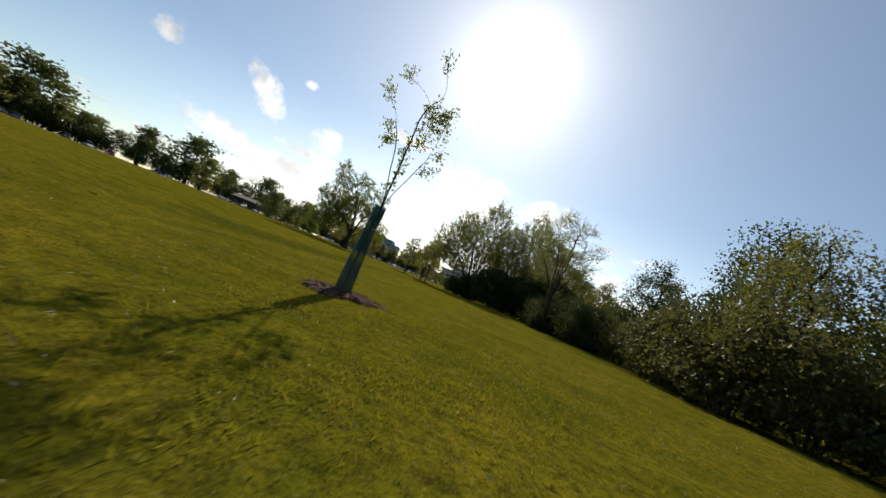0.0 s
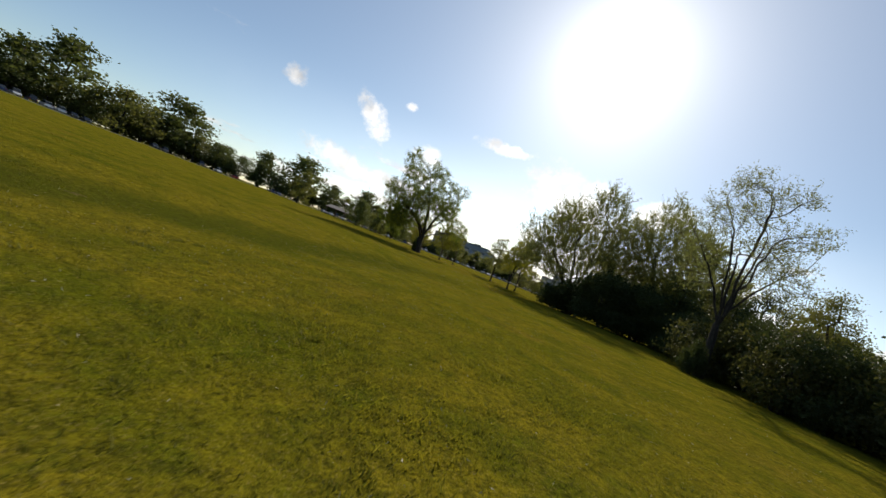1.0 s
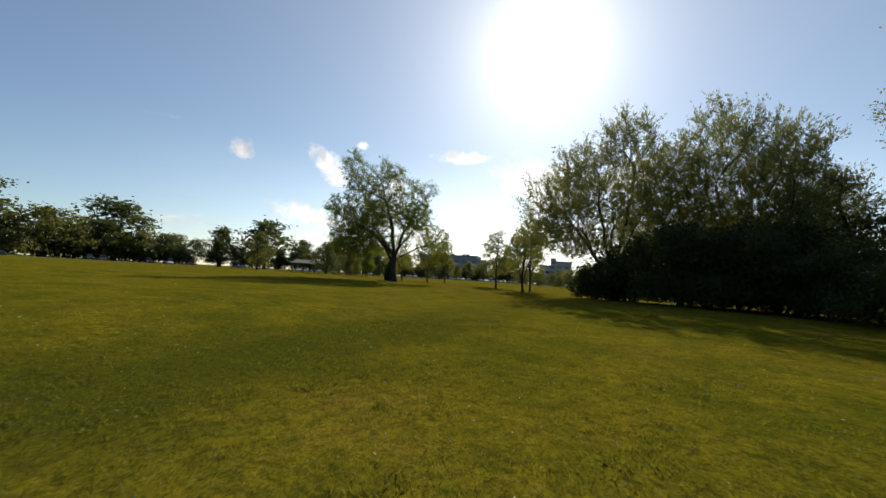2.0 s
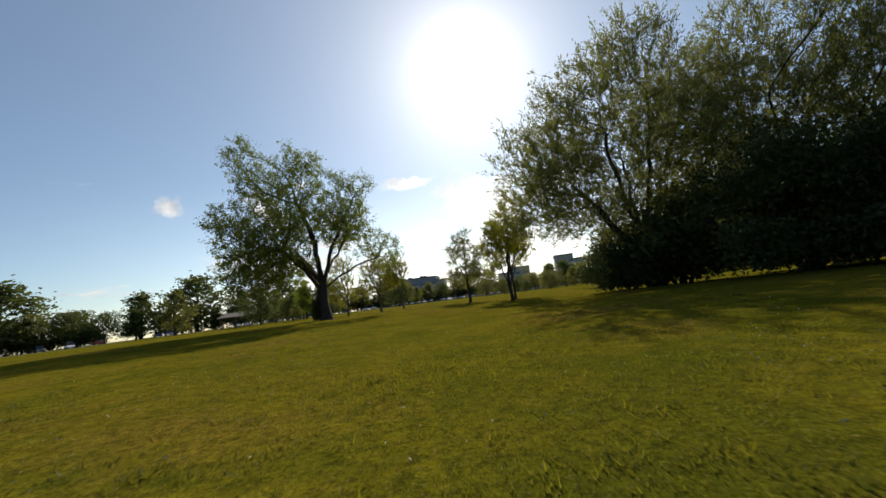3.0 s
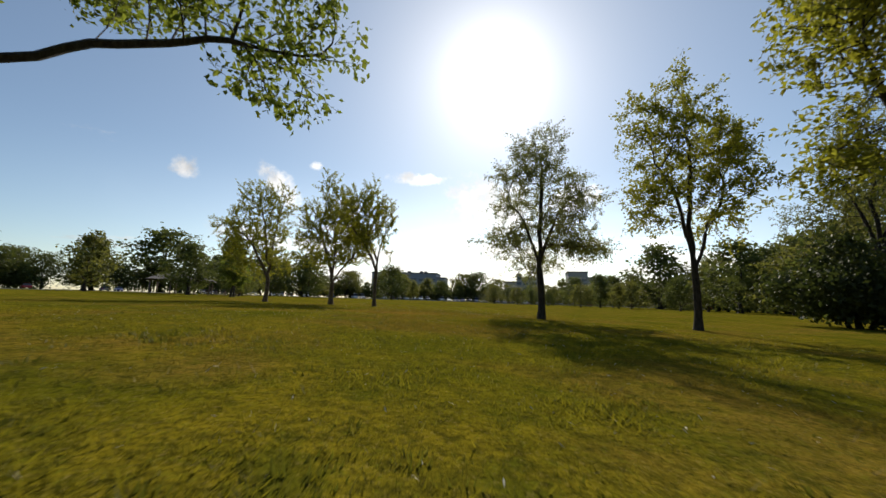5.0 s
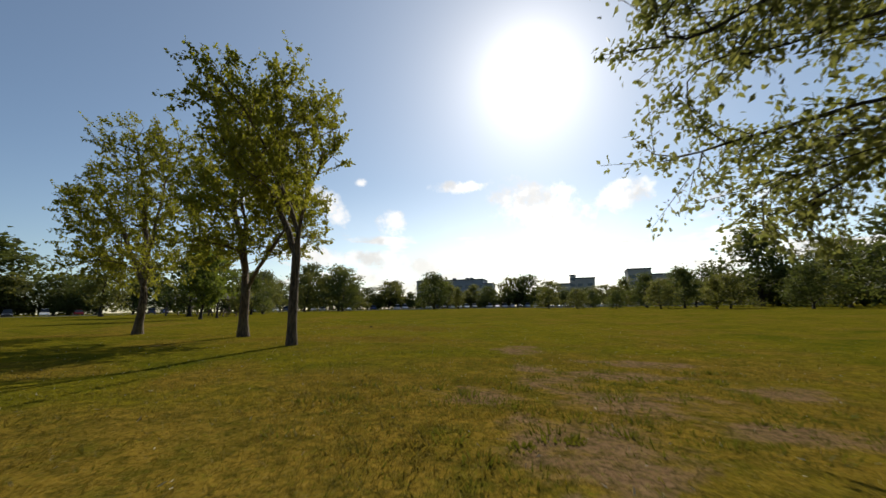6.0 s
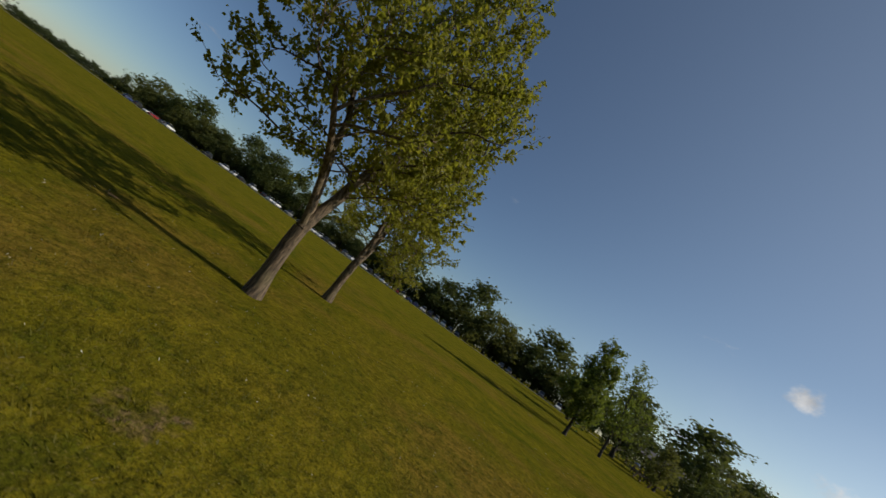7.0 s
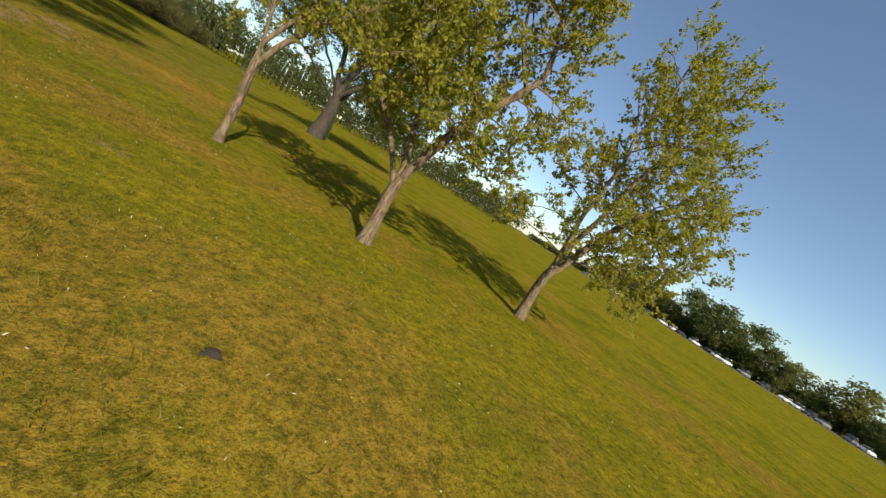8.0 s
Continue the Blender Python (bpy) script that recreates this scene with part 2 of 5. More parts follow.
def grass_tint(n, p):
    """Colour of the lawn: lush and pale patches, a darker swale, and dry orange-brown turf towards the maples."""
    big = n.noise(p, 0.16, 3.0)
    mid = n.noise(p, 0.9, 4.0, 0.6)
    fine = n.noise(p, 6.0, 5.0, 0.7)
    col = n.mix(n.step(mid, 0.32, 0.68), (0.074, 0.084, 0.004, 1), (0.178, 0.142, 0.008, 1))
    col = n.mix(n.math("MULTIPLY", n.step(big, 0.42, 0.66), 0.6), col, (0.185, 0.140, 0.010, 1))
    sep = n.add("ShaderNodeSeparateXYZ", {0: p}).outputs
    along_y = n.step(sep[1], 22.0, 56.0)
    rim = n.step(n.math("ABSOLUTE", n.math("ADD", sep[0], 12.0)), 34.0, 9.0)
    dry = n.step(n.math("ADD", n.noise(p, 0.33, 6.0, 0.66), n.math("MULTIPLY", n.math("MULTIPLY", along_y, rim), 0.10)), 0.57, 0.74)
    frayed = n.math("MULTIPLY", n.math("SUBTRACT", n.noise(p, 1.1, 6.0, 0.68), 0.5), 4.0)
    for x, y, l, w, a in DRY:
        dry = n.math("MAXIMUM", dry, n.step(n.math("ADD", oval(n, p, x, y, l, w, a), frayed), 1.6, 0.1))
    col = n.mix(n.math("MULTIPLY", dry, 0.75), col, (0.212, 0.130, 0.020, 1))
    x, y, l, w, a = SCORCHED
    scorched = n.step(n.math("ADD", oval(n, p, x, y, l, w, a), frayed), 1.5, 0.2)
    col = n.mix(n.math("MULTIPLY", scorched, 0.65), col, (0.30, 0.150, 0.022, 1))
    tuft = n.step(n.noise(p, 2.6, 5.0, 0.7), 0.52, 0.66)
    col = n.mix(n.math("MULTIPLY", tuft, 0.5), col, (0.045, 0.070, 0.005, 1))
    (ax, ay), (bx, by) = SWALE
    length = math.hypot(bx - ax, by - ay)
    across = n.add("ShaderNodeVectorMath", {0: p, 1: ((by - ay) / length, -(bx - ax) / length, 0.0)}, operation="DOT_PRODUCT").outputs["Value"]
    off = n.math("ABSOLUTE", n.math("SUBTRACT", across, (ax * (by - ay) - ay * (bx - ax)) / length))
    in_swale = n.math("MULTIPLY", n.step(n.math("ADD", off, n.math("MULTIPLY", mid, 1.2)), 2.4, 0.9), n.math("MULTIPLY", n.step(sep[1], 9.0, 14.0), n.step(sep[1], 40.0, 28.0)))
    col = n.mix(n.math("MULTIPLY", in_swale, 0.85), col, (0.040, 0.052, 0.004, 1))
    col = n.mix(n.math("MULTIPLY", n.step(fine, 0.36, 0.64), 0.45), col, (0.046, 0.048, 0.005, 1))
    return n.mix(1.0, col, (1.25, 1.25, 1.4, 1), "MULTIPLY"), dry


def ground_material():
    m, n, bsdf = material("lawn")
    p = place(n)
    col, _ = grass_tint(n, p)
    bare = n.step(n.noise(p, 0.55, 6.0, 0.68), 0.66, 0.72)
    ragged = n.math("MULTIPLY", n.math("SUBTRACT", n.noise(p, 2.4, 6.0, 0.7), 0.5), 4.5)
    for x, y, l, w, a in WORN:
        d = n.math("ADD", oval(n, p, x, y, l, w, a), ragged)
        bare = n.math("MAXIMUM", bare, n.step(d, 0.95, 0.0))
    soil = n.mix(n.noise(p, 14.0, 4.0, 0.7), (0.105, 0.064, 0.034, 1), (0.34, 0.215, 0.125, 1))
    col = n.mix(n.math("MULTIPLY", bare, 0.95), col, soil)
    # single leaves, dead stalks and the dark gaps between them, painted into the colour
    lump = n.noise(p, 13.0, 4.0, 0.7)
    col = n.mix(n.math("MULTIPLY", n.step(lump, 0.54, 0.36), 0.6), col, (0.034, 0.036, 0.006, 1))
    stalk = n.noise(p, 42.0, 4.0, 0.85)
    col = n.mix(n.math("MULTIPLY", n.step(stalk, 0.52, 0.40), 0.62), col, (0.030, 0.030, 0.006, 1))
    col = n.mix(n.math("MULTIPLY", n.step(n.noise(p, 57.0, 3.0, 0.8), 0.56, 0.68), 0.55), col, (0.27, 0.21, 0.06, 1))
    col = n.mix(n.math("MULTIPLY", n.step(n.noise(p, 31.0, 3.0, 0.8), 0.56, 0.66), 0.5), col, (0.135, 0.145, 0.012, 1))
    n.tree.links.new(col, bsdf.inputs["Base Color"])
    bsdf.inputs["Roughness"].default_value = 0.95
    bsdf.inputs["Specular IOR Level"].default_value = 0.0
    rough = n.math("ADD", n.math("MULTIPLY", n.noise(p, 70.0, 3.0, 0.8), 0.35), n.math("MULTIPLY", n.noise(p, 5.0, 4.0, 0.6), 1.0))
    bumped(n, bsdf, rough, 0.8, 0.045)
    return m


def blade_material():
    m, n, bsdf = material("grass_blade")
    p = place(n)
    col, dry = grass_tint(n, p)
    rnd = n.add("ShaderNodeNewGeometry").outputs["Random Per Island"]
    col = n.mix(n.math("MULTIPLY", n.step(rnd, 0.86, 0.98), 0.8), col, (0.30, 0.25, 0.11, 1))
    col = n.mix(n.math("MULTIPLY", rnd, 0.32), col, (0.11, 0.14, 0.006, 1))
    col = n.mix(n.math("MULTIPLY", n.step(n.math("FRACT", n.math("MULTIPLY", rnd, 7.31)), 0.5, 0.2), 0.6), col, (0.040, 0.052, 0.006, 1))
    n.tree.links.new(col, bsdf.inputs["Base Color"])
    bsdf.inputs["Roughness"].default_value = 0.6
    bsdf.inputs["Specular IOR Level"].default_value = 0.1
    tr = n.add("ShaderNodeBsdfTranslucent")
    n.tree.links.new(n.mix(0.5, col, n.mix(dry, (0.40, 0.35, 0.025, 1), (0.25, 0.18, 0.025, 1))), tr.inputs["Color"])
    mx = n.add("ShaderNodeMixShader", {0: 0.45, 1: bsdf.outputs[0], 2: tr.outputs[0]})
    n.tree.links.new(mx.outputs[0], n.tree.nodes["Material Output"].inputs["Surface"])
    return m


LAWN, BLADE = ground_material(), blade_material()
LEAF_GREEN = leaf_material("leaf_green", (0.035, 0.060, 0.012), (0.075, 0.105, 0.022), (0.27, 0.31, 0.04), 0.48)
LEAF_OLIVE = leaf_material("leaf_olive", (0.045, 0.060, 0.016), (0.095, 0.105, 0.028), (0.26, 0.25, 0.05))
LEAF_MAPLE = leaf_material("leaf_maple", (0.105, 0.136, 0.018), (0.228, 0.216, 0.030), (0.38, 0.36, 0.035), 0.5)
LEAF_DARK = leaf_material("leaf_dark", (0.026, 0.040, 0.014), (0.056, 0.074, 0.022), (0.09, 0.11, 0.025), 0.28)
LEAF_WILD = leaf_material("leaf_wild", (0.040, 0.052, 0.018), (0.098, 0.102, 0.034), (0.33, 0.33, 0.085), 0.48)
LEAF_FAR = leaf_material("leaf_far", (0.036, 0.054, 0.016), (0.076, 0.094, 0.026), (0.17, 0.19, 0.04), 0.36)
LEAF_HEDGE = leaf_material("leaf_hedge", (0.034, 0.042, 0.014), (0.082, 0.084, 0.026), (0.15, 0.145, 0.036), 0.33)
LEAF_YOUNG = leaf_material("leaf_young", (0.075, 0.100, 0.035), (0.140, 0.165, 0.065), (0.34, 0.38, 0.12), 0.5)
BARK = bark_material("bark_brown", (0.016, 0.012, 0.009), (0.062, 0.048, 0.036))
BARK_PALE = bark_material("bark_pale", (0.042, 0.029, 0.018), (0.190, 0.135, 0.083), 8.0)
WEED = leaf_material("weed", (0.060, 0.070, 0.008), (0.115, 0.115, 0.014), (0.20, 0.19, 0.02), 0.35)
STRAW = plain("straw", (0.54, 0.50, 0.37), 0.6, 0, 0.3, 9.0)
MULCH = plain("mulch", (0.15, 0.066, 0.042), 1.0, 0, 0.5, 30.0)
GUARD = plain("guard_plastic", (0.012, 0.085, 0.075), 0.45, 0, 0.15, 20.0)
DRONE_SHADE = plain("drone_shade", (0.022, 0.016, 0.010), 1.0, 0, 0.4, 40.0)
ASPHALT = plain("asphalt", (0.10, 0.10, 0.10), 0.9, 0, 0.25, 2.0)
KERB = plain("kerb_concrete", (0.42, 0.40, 0.36), 0.85, 0, 0.15, 1.5)

# ---- helpers for meshes ----


def mesh_np(name, verts, faces, mat, smooth=False):
    """A mesh from arrays; all faces have the same number of corners."""
    v, f = np.asarray(verts, np.float32), np.asarray(faces, np.int32)
    me = bpy.data.meshes.new(name)
    me.vertices.add(len(v))
    me.vertices.foreach_set("co", v.ravel())
    me.loops.add(f.size)
    me.loops.foreach_set("vertex_index", f.ravel())
    me.polygons.add(len(f))
    me.polygons.foreach_set("loop_start", np.arange(0, f.size, f.shape[1], dtype=np.int32))
    me.polygons.foreach_set("use_smooth", np.full(len(f), smooth))
    me.update(calc_edges=True)
    me.materials.append(mat)
    return me


def part_np(name, verts, faces, mat, parent, label="", smooth=False):
    ob = new(name, mesh_np(name, verts, faces, mat, smooth))
    ob.parent = parent
    return tagged(ob, label)


def part(name, bm, mat, parent, label=""):
    me = bpy.data.meshes.new(name)
    bmesh.ops.recalc_face_normals(bm, faces=bm.faces)
    bm.to_mesh(me)
    bm.free()
    me.materials.append(mat)
    ob = new(name, me)
    ob.parent = parent
    return tagged(ob, label)


def thing(name, m, label, category, group="", kind=""):
    ob = new(name)
    ob.matrix_world = m
    return tagged(ob, label, category, group, kind)


def box(bm, x0, x1, y0, y1, z0, z1, bevel=0.0):
    r = bmesh.ops.create_cube(bm, size=1.0)["verts"]
    for v in r:
        v.co = Vector((x0 + (v.co.x + 0.5) * (x1 - x0), y0 + (v.co.y + 0.5) * (y1 - y0), z0 + (v.co.z + 0.5) * (z1 - z0)))
    if bevel:
        edges = list({e for v in r for e in v.link_edges})
        bmesh.ops.bevel(bm, geom=edges, offset=bevel, segments=2, affect="EDGES", profile=0.5)


def tube(path, radii, sides, rng=None, wobble=0.0):
    """Rings round a path: vertices and quads."""
    path, radii = np.asarray(path, float), np.asarray(radii, float)
    tang = np.gradient(path, axis=0)
    tang /= np.linalg.norm(tang, axis=1, keepdims=True) + 1e-9
    ref = np.where(np.abs(tang[:, 2:]) < 0.9, [[0, 0, 1.0]], [[1.0, 0, 0]])
    a = np.cross(tang, ref)
    a /= np.linalg.norm(a, axis=1, keepdims=True) + 1e-9
    b = np.cross(tang, a)
    ang = np.linspace(0, 2 * np.pi, sides, endpoint=False)
    rr = radii[:, None] * (1 + (rng.normal(0, wobble, (len(path), sides)) if rng is not None and wobble else 0))
    v = path[:, None] + rr[..., None] * (np.cos(ang)[None, :, None] * a[:, None] + np.sin(ang)[None, :, None] * b[:, None])
    i = np.arange(len(path) - 1)[:, None] * sides + np.arange(sides)[None]
    j = np.arange(len(path) - 1)[:, None] * sides + (np.arange(sides)[None] + 1) % sides
    f = np.stack([i, j, j + sides, i + sides], -1).reshape(-1, 4)
    return v.reshape(-1, 3), f


def joined(pieces):
    vs, fs, n = [], [], 0
    for v, f in pieces:
        vs.append(v)
        fs.append(f + n)
        n += len(v)
    return np.concatenate(vs), np.concatenate(fs)


def bezier(a, b, c, d, n):
    t = np.linspace(0, 1, n)[:, None]
    return (1 - t) ** 3 * a + 3 * (1 - t) ** 2 * t * b + 3 * (1 - t) * t * t * c + t ** 3 * d


def leaf_cloud(centres, length, width, rng, droop=0.35, axis=None):
    """One bent four-cornered leaf at each centre."""
    n = len(centres)
    if axis is None:
        axis = rng.normal(size=(n, 3))
        axis[:, 2] -= droop
    axis = axis / np.linalg.norm(axis, axis=1, keepdims=True)
    side = np.cross(axis, rng.normal(size=(n, 3)))
    side /= np.linalg.norm(side, axis=1, keepdims=True) + 1e-9
    up = np.cross(side, axis)
    s = rng.uniform(0.65, 1.3, (n, 1))
    l, w = length * s, width * s
    v = np.stack([centres - axis * l * 0.5, centres + side * w * 0.5 + up * w * 0.18, centres + axis * l * 0.5, centres - side * w * 0.5 + up * w * 0.18], 1)
    f = np.arange(n * 4).reshape(-1, 4)
    return v.reshape(-1, 3), f


def ground_z(x, y):
    """Height of the lawn: a gentle rise towards the old tree and soft rolls."""
    rise = 0.34 * (1 - np.exp(-np.maximum(0, -x - 7.0) / 9.0))
    knoll = 0.12 * np.exp(-((x + 15) ** 2 + (y - 53) ** 2) / 60.0)
    roll = 0.06 * np.sin(x * 0.21 + 0.6) * np.sin(y * 0.17 + 0.3) + 0.02 * np.sin(x * 0.8 + y * 0.55)
    (ax, ay), (bx, by) = SWALE
    length = math.hypot(bx - ax, by - ay)
    off = ((x - ax) * (by - ay) - (y - ay) * (bx - ax)) / length
    far = np.clip(((x - ax) * (bx - ax) + (y - ay) * (by - ay)) / length ** 2, -0.6, 1.6)
    dip = 0.13 * np.exp(-off ** 2 / 5.0) * np.exp(-((far - 0.5) / 0.7) ** 4)
    return rise + knoll + roll - dip - 0.03


def on_ground(x, y, turn=0.0, scale=1.0):
    return pose(x, y, float(ground_z(x, y)), 0, 0, turn) @ Matrix.Diagonal((scale, scale, scale, 1))

# ---- trees ----


def grow(name, label, category, m, lobes, trunk_r, fork, seed, leaves, bark, points=700, step=0.22, limbs=(), lean=(0.0, 0.0), leaf=(0.12, 0.08),
         shoot=0.4, per=9, every=0.6, lift=0.35, droop=0.3, up=0.08, tip=0.007, flare=0.5, group="", thin=0.03, loose=0.05, shoots=2, wiggle=0.17, comb=0.5):
    """A tree that grows from its trunk and main limbs towards points scattered in its lobes (x, y, z, width, height).
    limbs: ends of the main limbs; shoot: length of the leafy shoots; per: leaves on each."""
    rng = np.random.default_rng(seed)
    top = thing(name, m, label, category, group)
    lobes = np.array([l[:5] for l in lobes], float)
    vol = lobes[:, 3] ** 2 * lobes[:, 4]
    pick = lobes[rng.choice(len(lobes), points, p=vol / vol.sum())]
    u = rng.normal(size=(points, 3))
    u /= np.linalg.norm(u, axis=1, keepdims=True)
    goal = pick[:, :3] + u * rng.uniform(0, 1, (points, 1)) ** 0.4 * pick[:, [3, 3, 4]]
    goal = goal[goal[:, 2] > 0.25]
    # trunk and main limbs
    n = max(6, int(fork / step) + 1)
    t = np.linspace(0, 1, n)
    pos = np.stack([lean[0] * t ** 1.4 + trunk_r * 0.5 * np.sin(3 * t + seed), lean[1] * t ** 1.4 + trunk_r * 0.4 * np.sin(2.5 * t + 2 * seed), -0.15 + (fork + 0.15) * t], -1)
    pos[:, :2] -= pos[0, :2] * (1 - t[:, None])
    nodes, parent = list(pos), list(range(-1, n - 1))
    head = pos[-1]
    for k, end in enumerate(limbs):
        end = np.array(end, float)
        root = n - 1 - (k % 3 if n > 8 else 0)
        d = end - nodes[root]
        far = np.linalg.norm(d)
        line = bezier(nodes[root], nodes[root] + d * 0.3 + np.array([0, 0, 0.14 * far]), nodes[root] + d * 0.72 + np.array([0, 0, 0.10 * far]) + rng.normal(0, 0.05 * far, 3), end, max(4, int(far / step)))
        line[1:-1] += rng.normal(0, 0.012 * far + 0.02 * step, (len(line) - 2, 3))
        last = root
        for p in line[1:]:
            nodes.append(p)
            parent.append(last)
            last = len(nodes) - 1
    nodes = [np.asarray(p, float) for p in nodes]
    kids = [[] for _ in nodes]
    for i, p in enumerate(parent):
        if p >= 0:
            kids[p].append(i)
    dist = np.full(len(goal), 1e9)
    near = np.zeros(len(goal), int)
    fresh = list(range(n // 2 if not limbs else n - 2, len(nodes)))
    for _ in range(110):
        q = np.array([nodes[i] for i in fresh])
        d = np.linalg.norm(goal[:, None] - q[None], axis=2)
        best = d.argmin(1)
        dm = d[np.arange(len(goal)), best]
        win = dm < dist
        dist[win], near[win] = dm[win], np.array(fresh)[best[win]]
        live = dist > step * 1.25
        goal, dist, near = goal[live], dist[live], near[live]
        if not len(goal):
            break
        who, inv = np.unique(near, return_inverse=True)
        pull = np.zeros((len(who), 3))
        base = np.array([nodes[i] for i in near])
        np.add.at(pull, inv, (goal - base) / dist[:, None])
        pull /= np.linalg.norm(pull, axis=1, keepdims=True) + 1e-9
        fresh = []
        for i, g in zip(who, pull):
            if len(kids[i]) > 3:
                continue
            own = nodes[i] - nodes[parent[i]] if parent[i] >= 0 else np.array([0, 0, 1.0])
            g = g + 0.45 * own / (np.linalg.norm(own) + 1e-9) + rng.normal(0, wiggle, 3) + np.array([0, 0, up])
            p = nodes[i] + g / np.linalg.norm(g) * step * rng.uniform(0.8, 1.15)
            if any(np.linalg.norm(p - nodes[c]) < step * 0.4 for c in kids[i]):
                continue
            nodes.append(p)
            parent.append(i)
            kids.append([])
            kids[i].append(len(nodes) - 1)
            fresh.append(len(nodes) - 1)
        if not fresh:
            break
    pos = np.array(nodes)
    tips = np.zeros(len(pos))
    for i in range(len(pos) - 1, -1, -1):
        tips[i] = max(1.0, tips[i])
        if parent[i] >= 0:
            tips[parent[i]] += tips[i]
    power = math.log(trunk_r / tip) / math.log(tips[0])
    rad = tip * tips ** power
    # chains of wood, the thickest child carrying on
    trunk_path = pos[:n]
    trunk_rad = rad[:n] * (1 + flare * np.exp(-trunk_path[:, 2].clip(0) / (trunk_r * 1.2))) * (1 - 0.12 * t)
    v, f = tube(trunk_path, trunk_rad, 14, rng, thin)
    part_np("trunk", v, f, bark, top, smooth=True)
    stack = [(n - 1, c) for c in kids[n - 1]] + [(i, c) for i in range(n - 1) for c in kids[i] if c != i + 1]
    main, small = [], []
    while stack:
        a, b = stack.pop()
        chain = [a, b]
        while kids[chain[-1]]:
            c = sorted(kids[chain[-1]], key=lambda i: -rad[i])
            stack += [(chain[-1], k) for k in c[1:]]
            chain.append(c[0])
        path, wide = pos[chain].copy(), rad[chain].copy()
        wide[0] = min(wide[0] * 0.9, wide[1] * 1.35)
        if len(path) > 2:
            path[1:-1] = 0.5 * path[1:-1] + 0.25 * (path[2:] + path[:-2])
        (main if wide[1] > 0.30 * trunk_r else small).append((path, wide))
    for path, wide in main:
        v, f = tube(path, wide, 8, rng, thin)
        part_np("limb", v, f, bark, top, smooth=True)
    bits = [tube(p, w, 5 if w[0] > 0.02 else 3) for p, w in small]
    # leafy shoots
    slim = np.array([i for i in range(n, len(pos)) if rad[i] < max(tip * 3.8, 0.016) and (not kids[i] or rng.uniform() < every)])
    slim = np.repeat(slim, shoots)
    d = pos[slim] - pos[[parent[i] for i in slim]]
    d /= np.linalg.norm(d, axis=1, keepdims=True) + 1e-9
    d = d * 0.7 + rng.normal(0, 0.42, d.shape) + np.array([0, 0, lift])
    d /= np.linalg.norm(d, axis=1, keepdims=True)
    length = shoot * rng.uniform(0.5, 1.35, (len(d), 1))
    e = pos[slim] + d * length
    ax = np.cross(d, rng.normal(size=d.shape))
    ax /= np.linalg.norm(ax, axis=1, keepdims=True) + 1e-9
    ay = np.cross(d, ax)
    ring = [pt + tip * k * (math.cos(w) * ax + math.sin(w) * ay) for pt, k in ((pos[slim], 0.8), (e, 0.3)) for w in (0, 2.094, 4.189)]
    tv = np.stack(ring, 1)
    quad = np.array([[0, 1, 4, 3], [1, 2, 5, 4], [2, 0, 3, 5]])[None] + np.arange(len(d))[:, None, None] * 6
    bits.append((tv.reshape(-1, 3), quad.reshape(-1, 4)))
    v, f = joined(bits)
    tagged(part_np("branchwork", v, f, bark, top), kind="stuff")
    s = rng.uniform(0.1, 1.05, (len(d), per, 1))
    axis = d[:, None] * comb + rng.normal(0, 0.6, (len(d), per, 3)) - np.array([0, 0, droop])
    axis /= np.linalg.norm(axis, axis=2, keepdims=True)
    spot = pos[slim][:, None] + d[:, None] * length[:, None] * s + axis * leaf[0] * 0.55 + rng.normal(0, loose, axis.shape)
    v, f = leaf_cloud(spot.reshape(-1, 3), leaf[0], leaf[1], rng, 0.0, axis.reshape(-1, 3))
    part_np("crown", v, f, leaves, top)
    return top


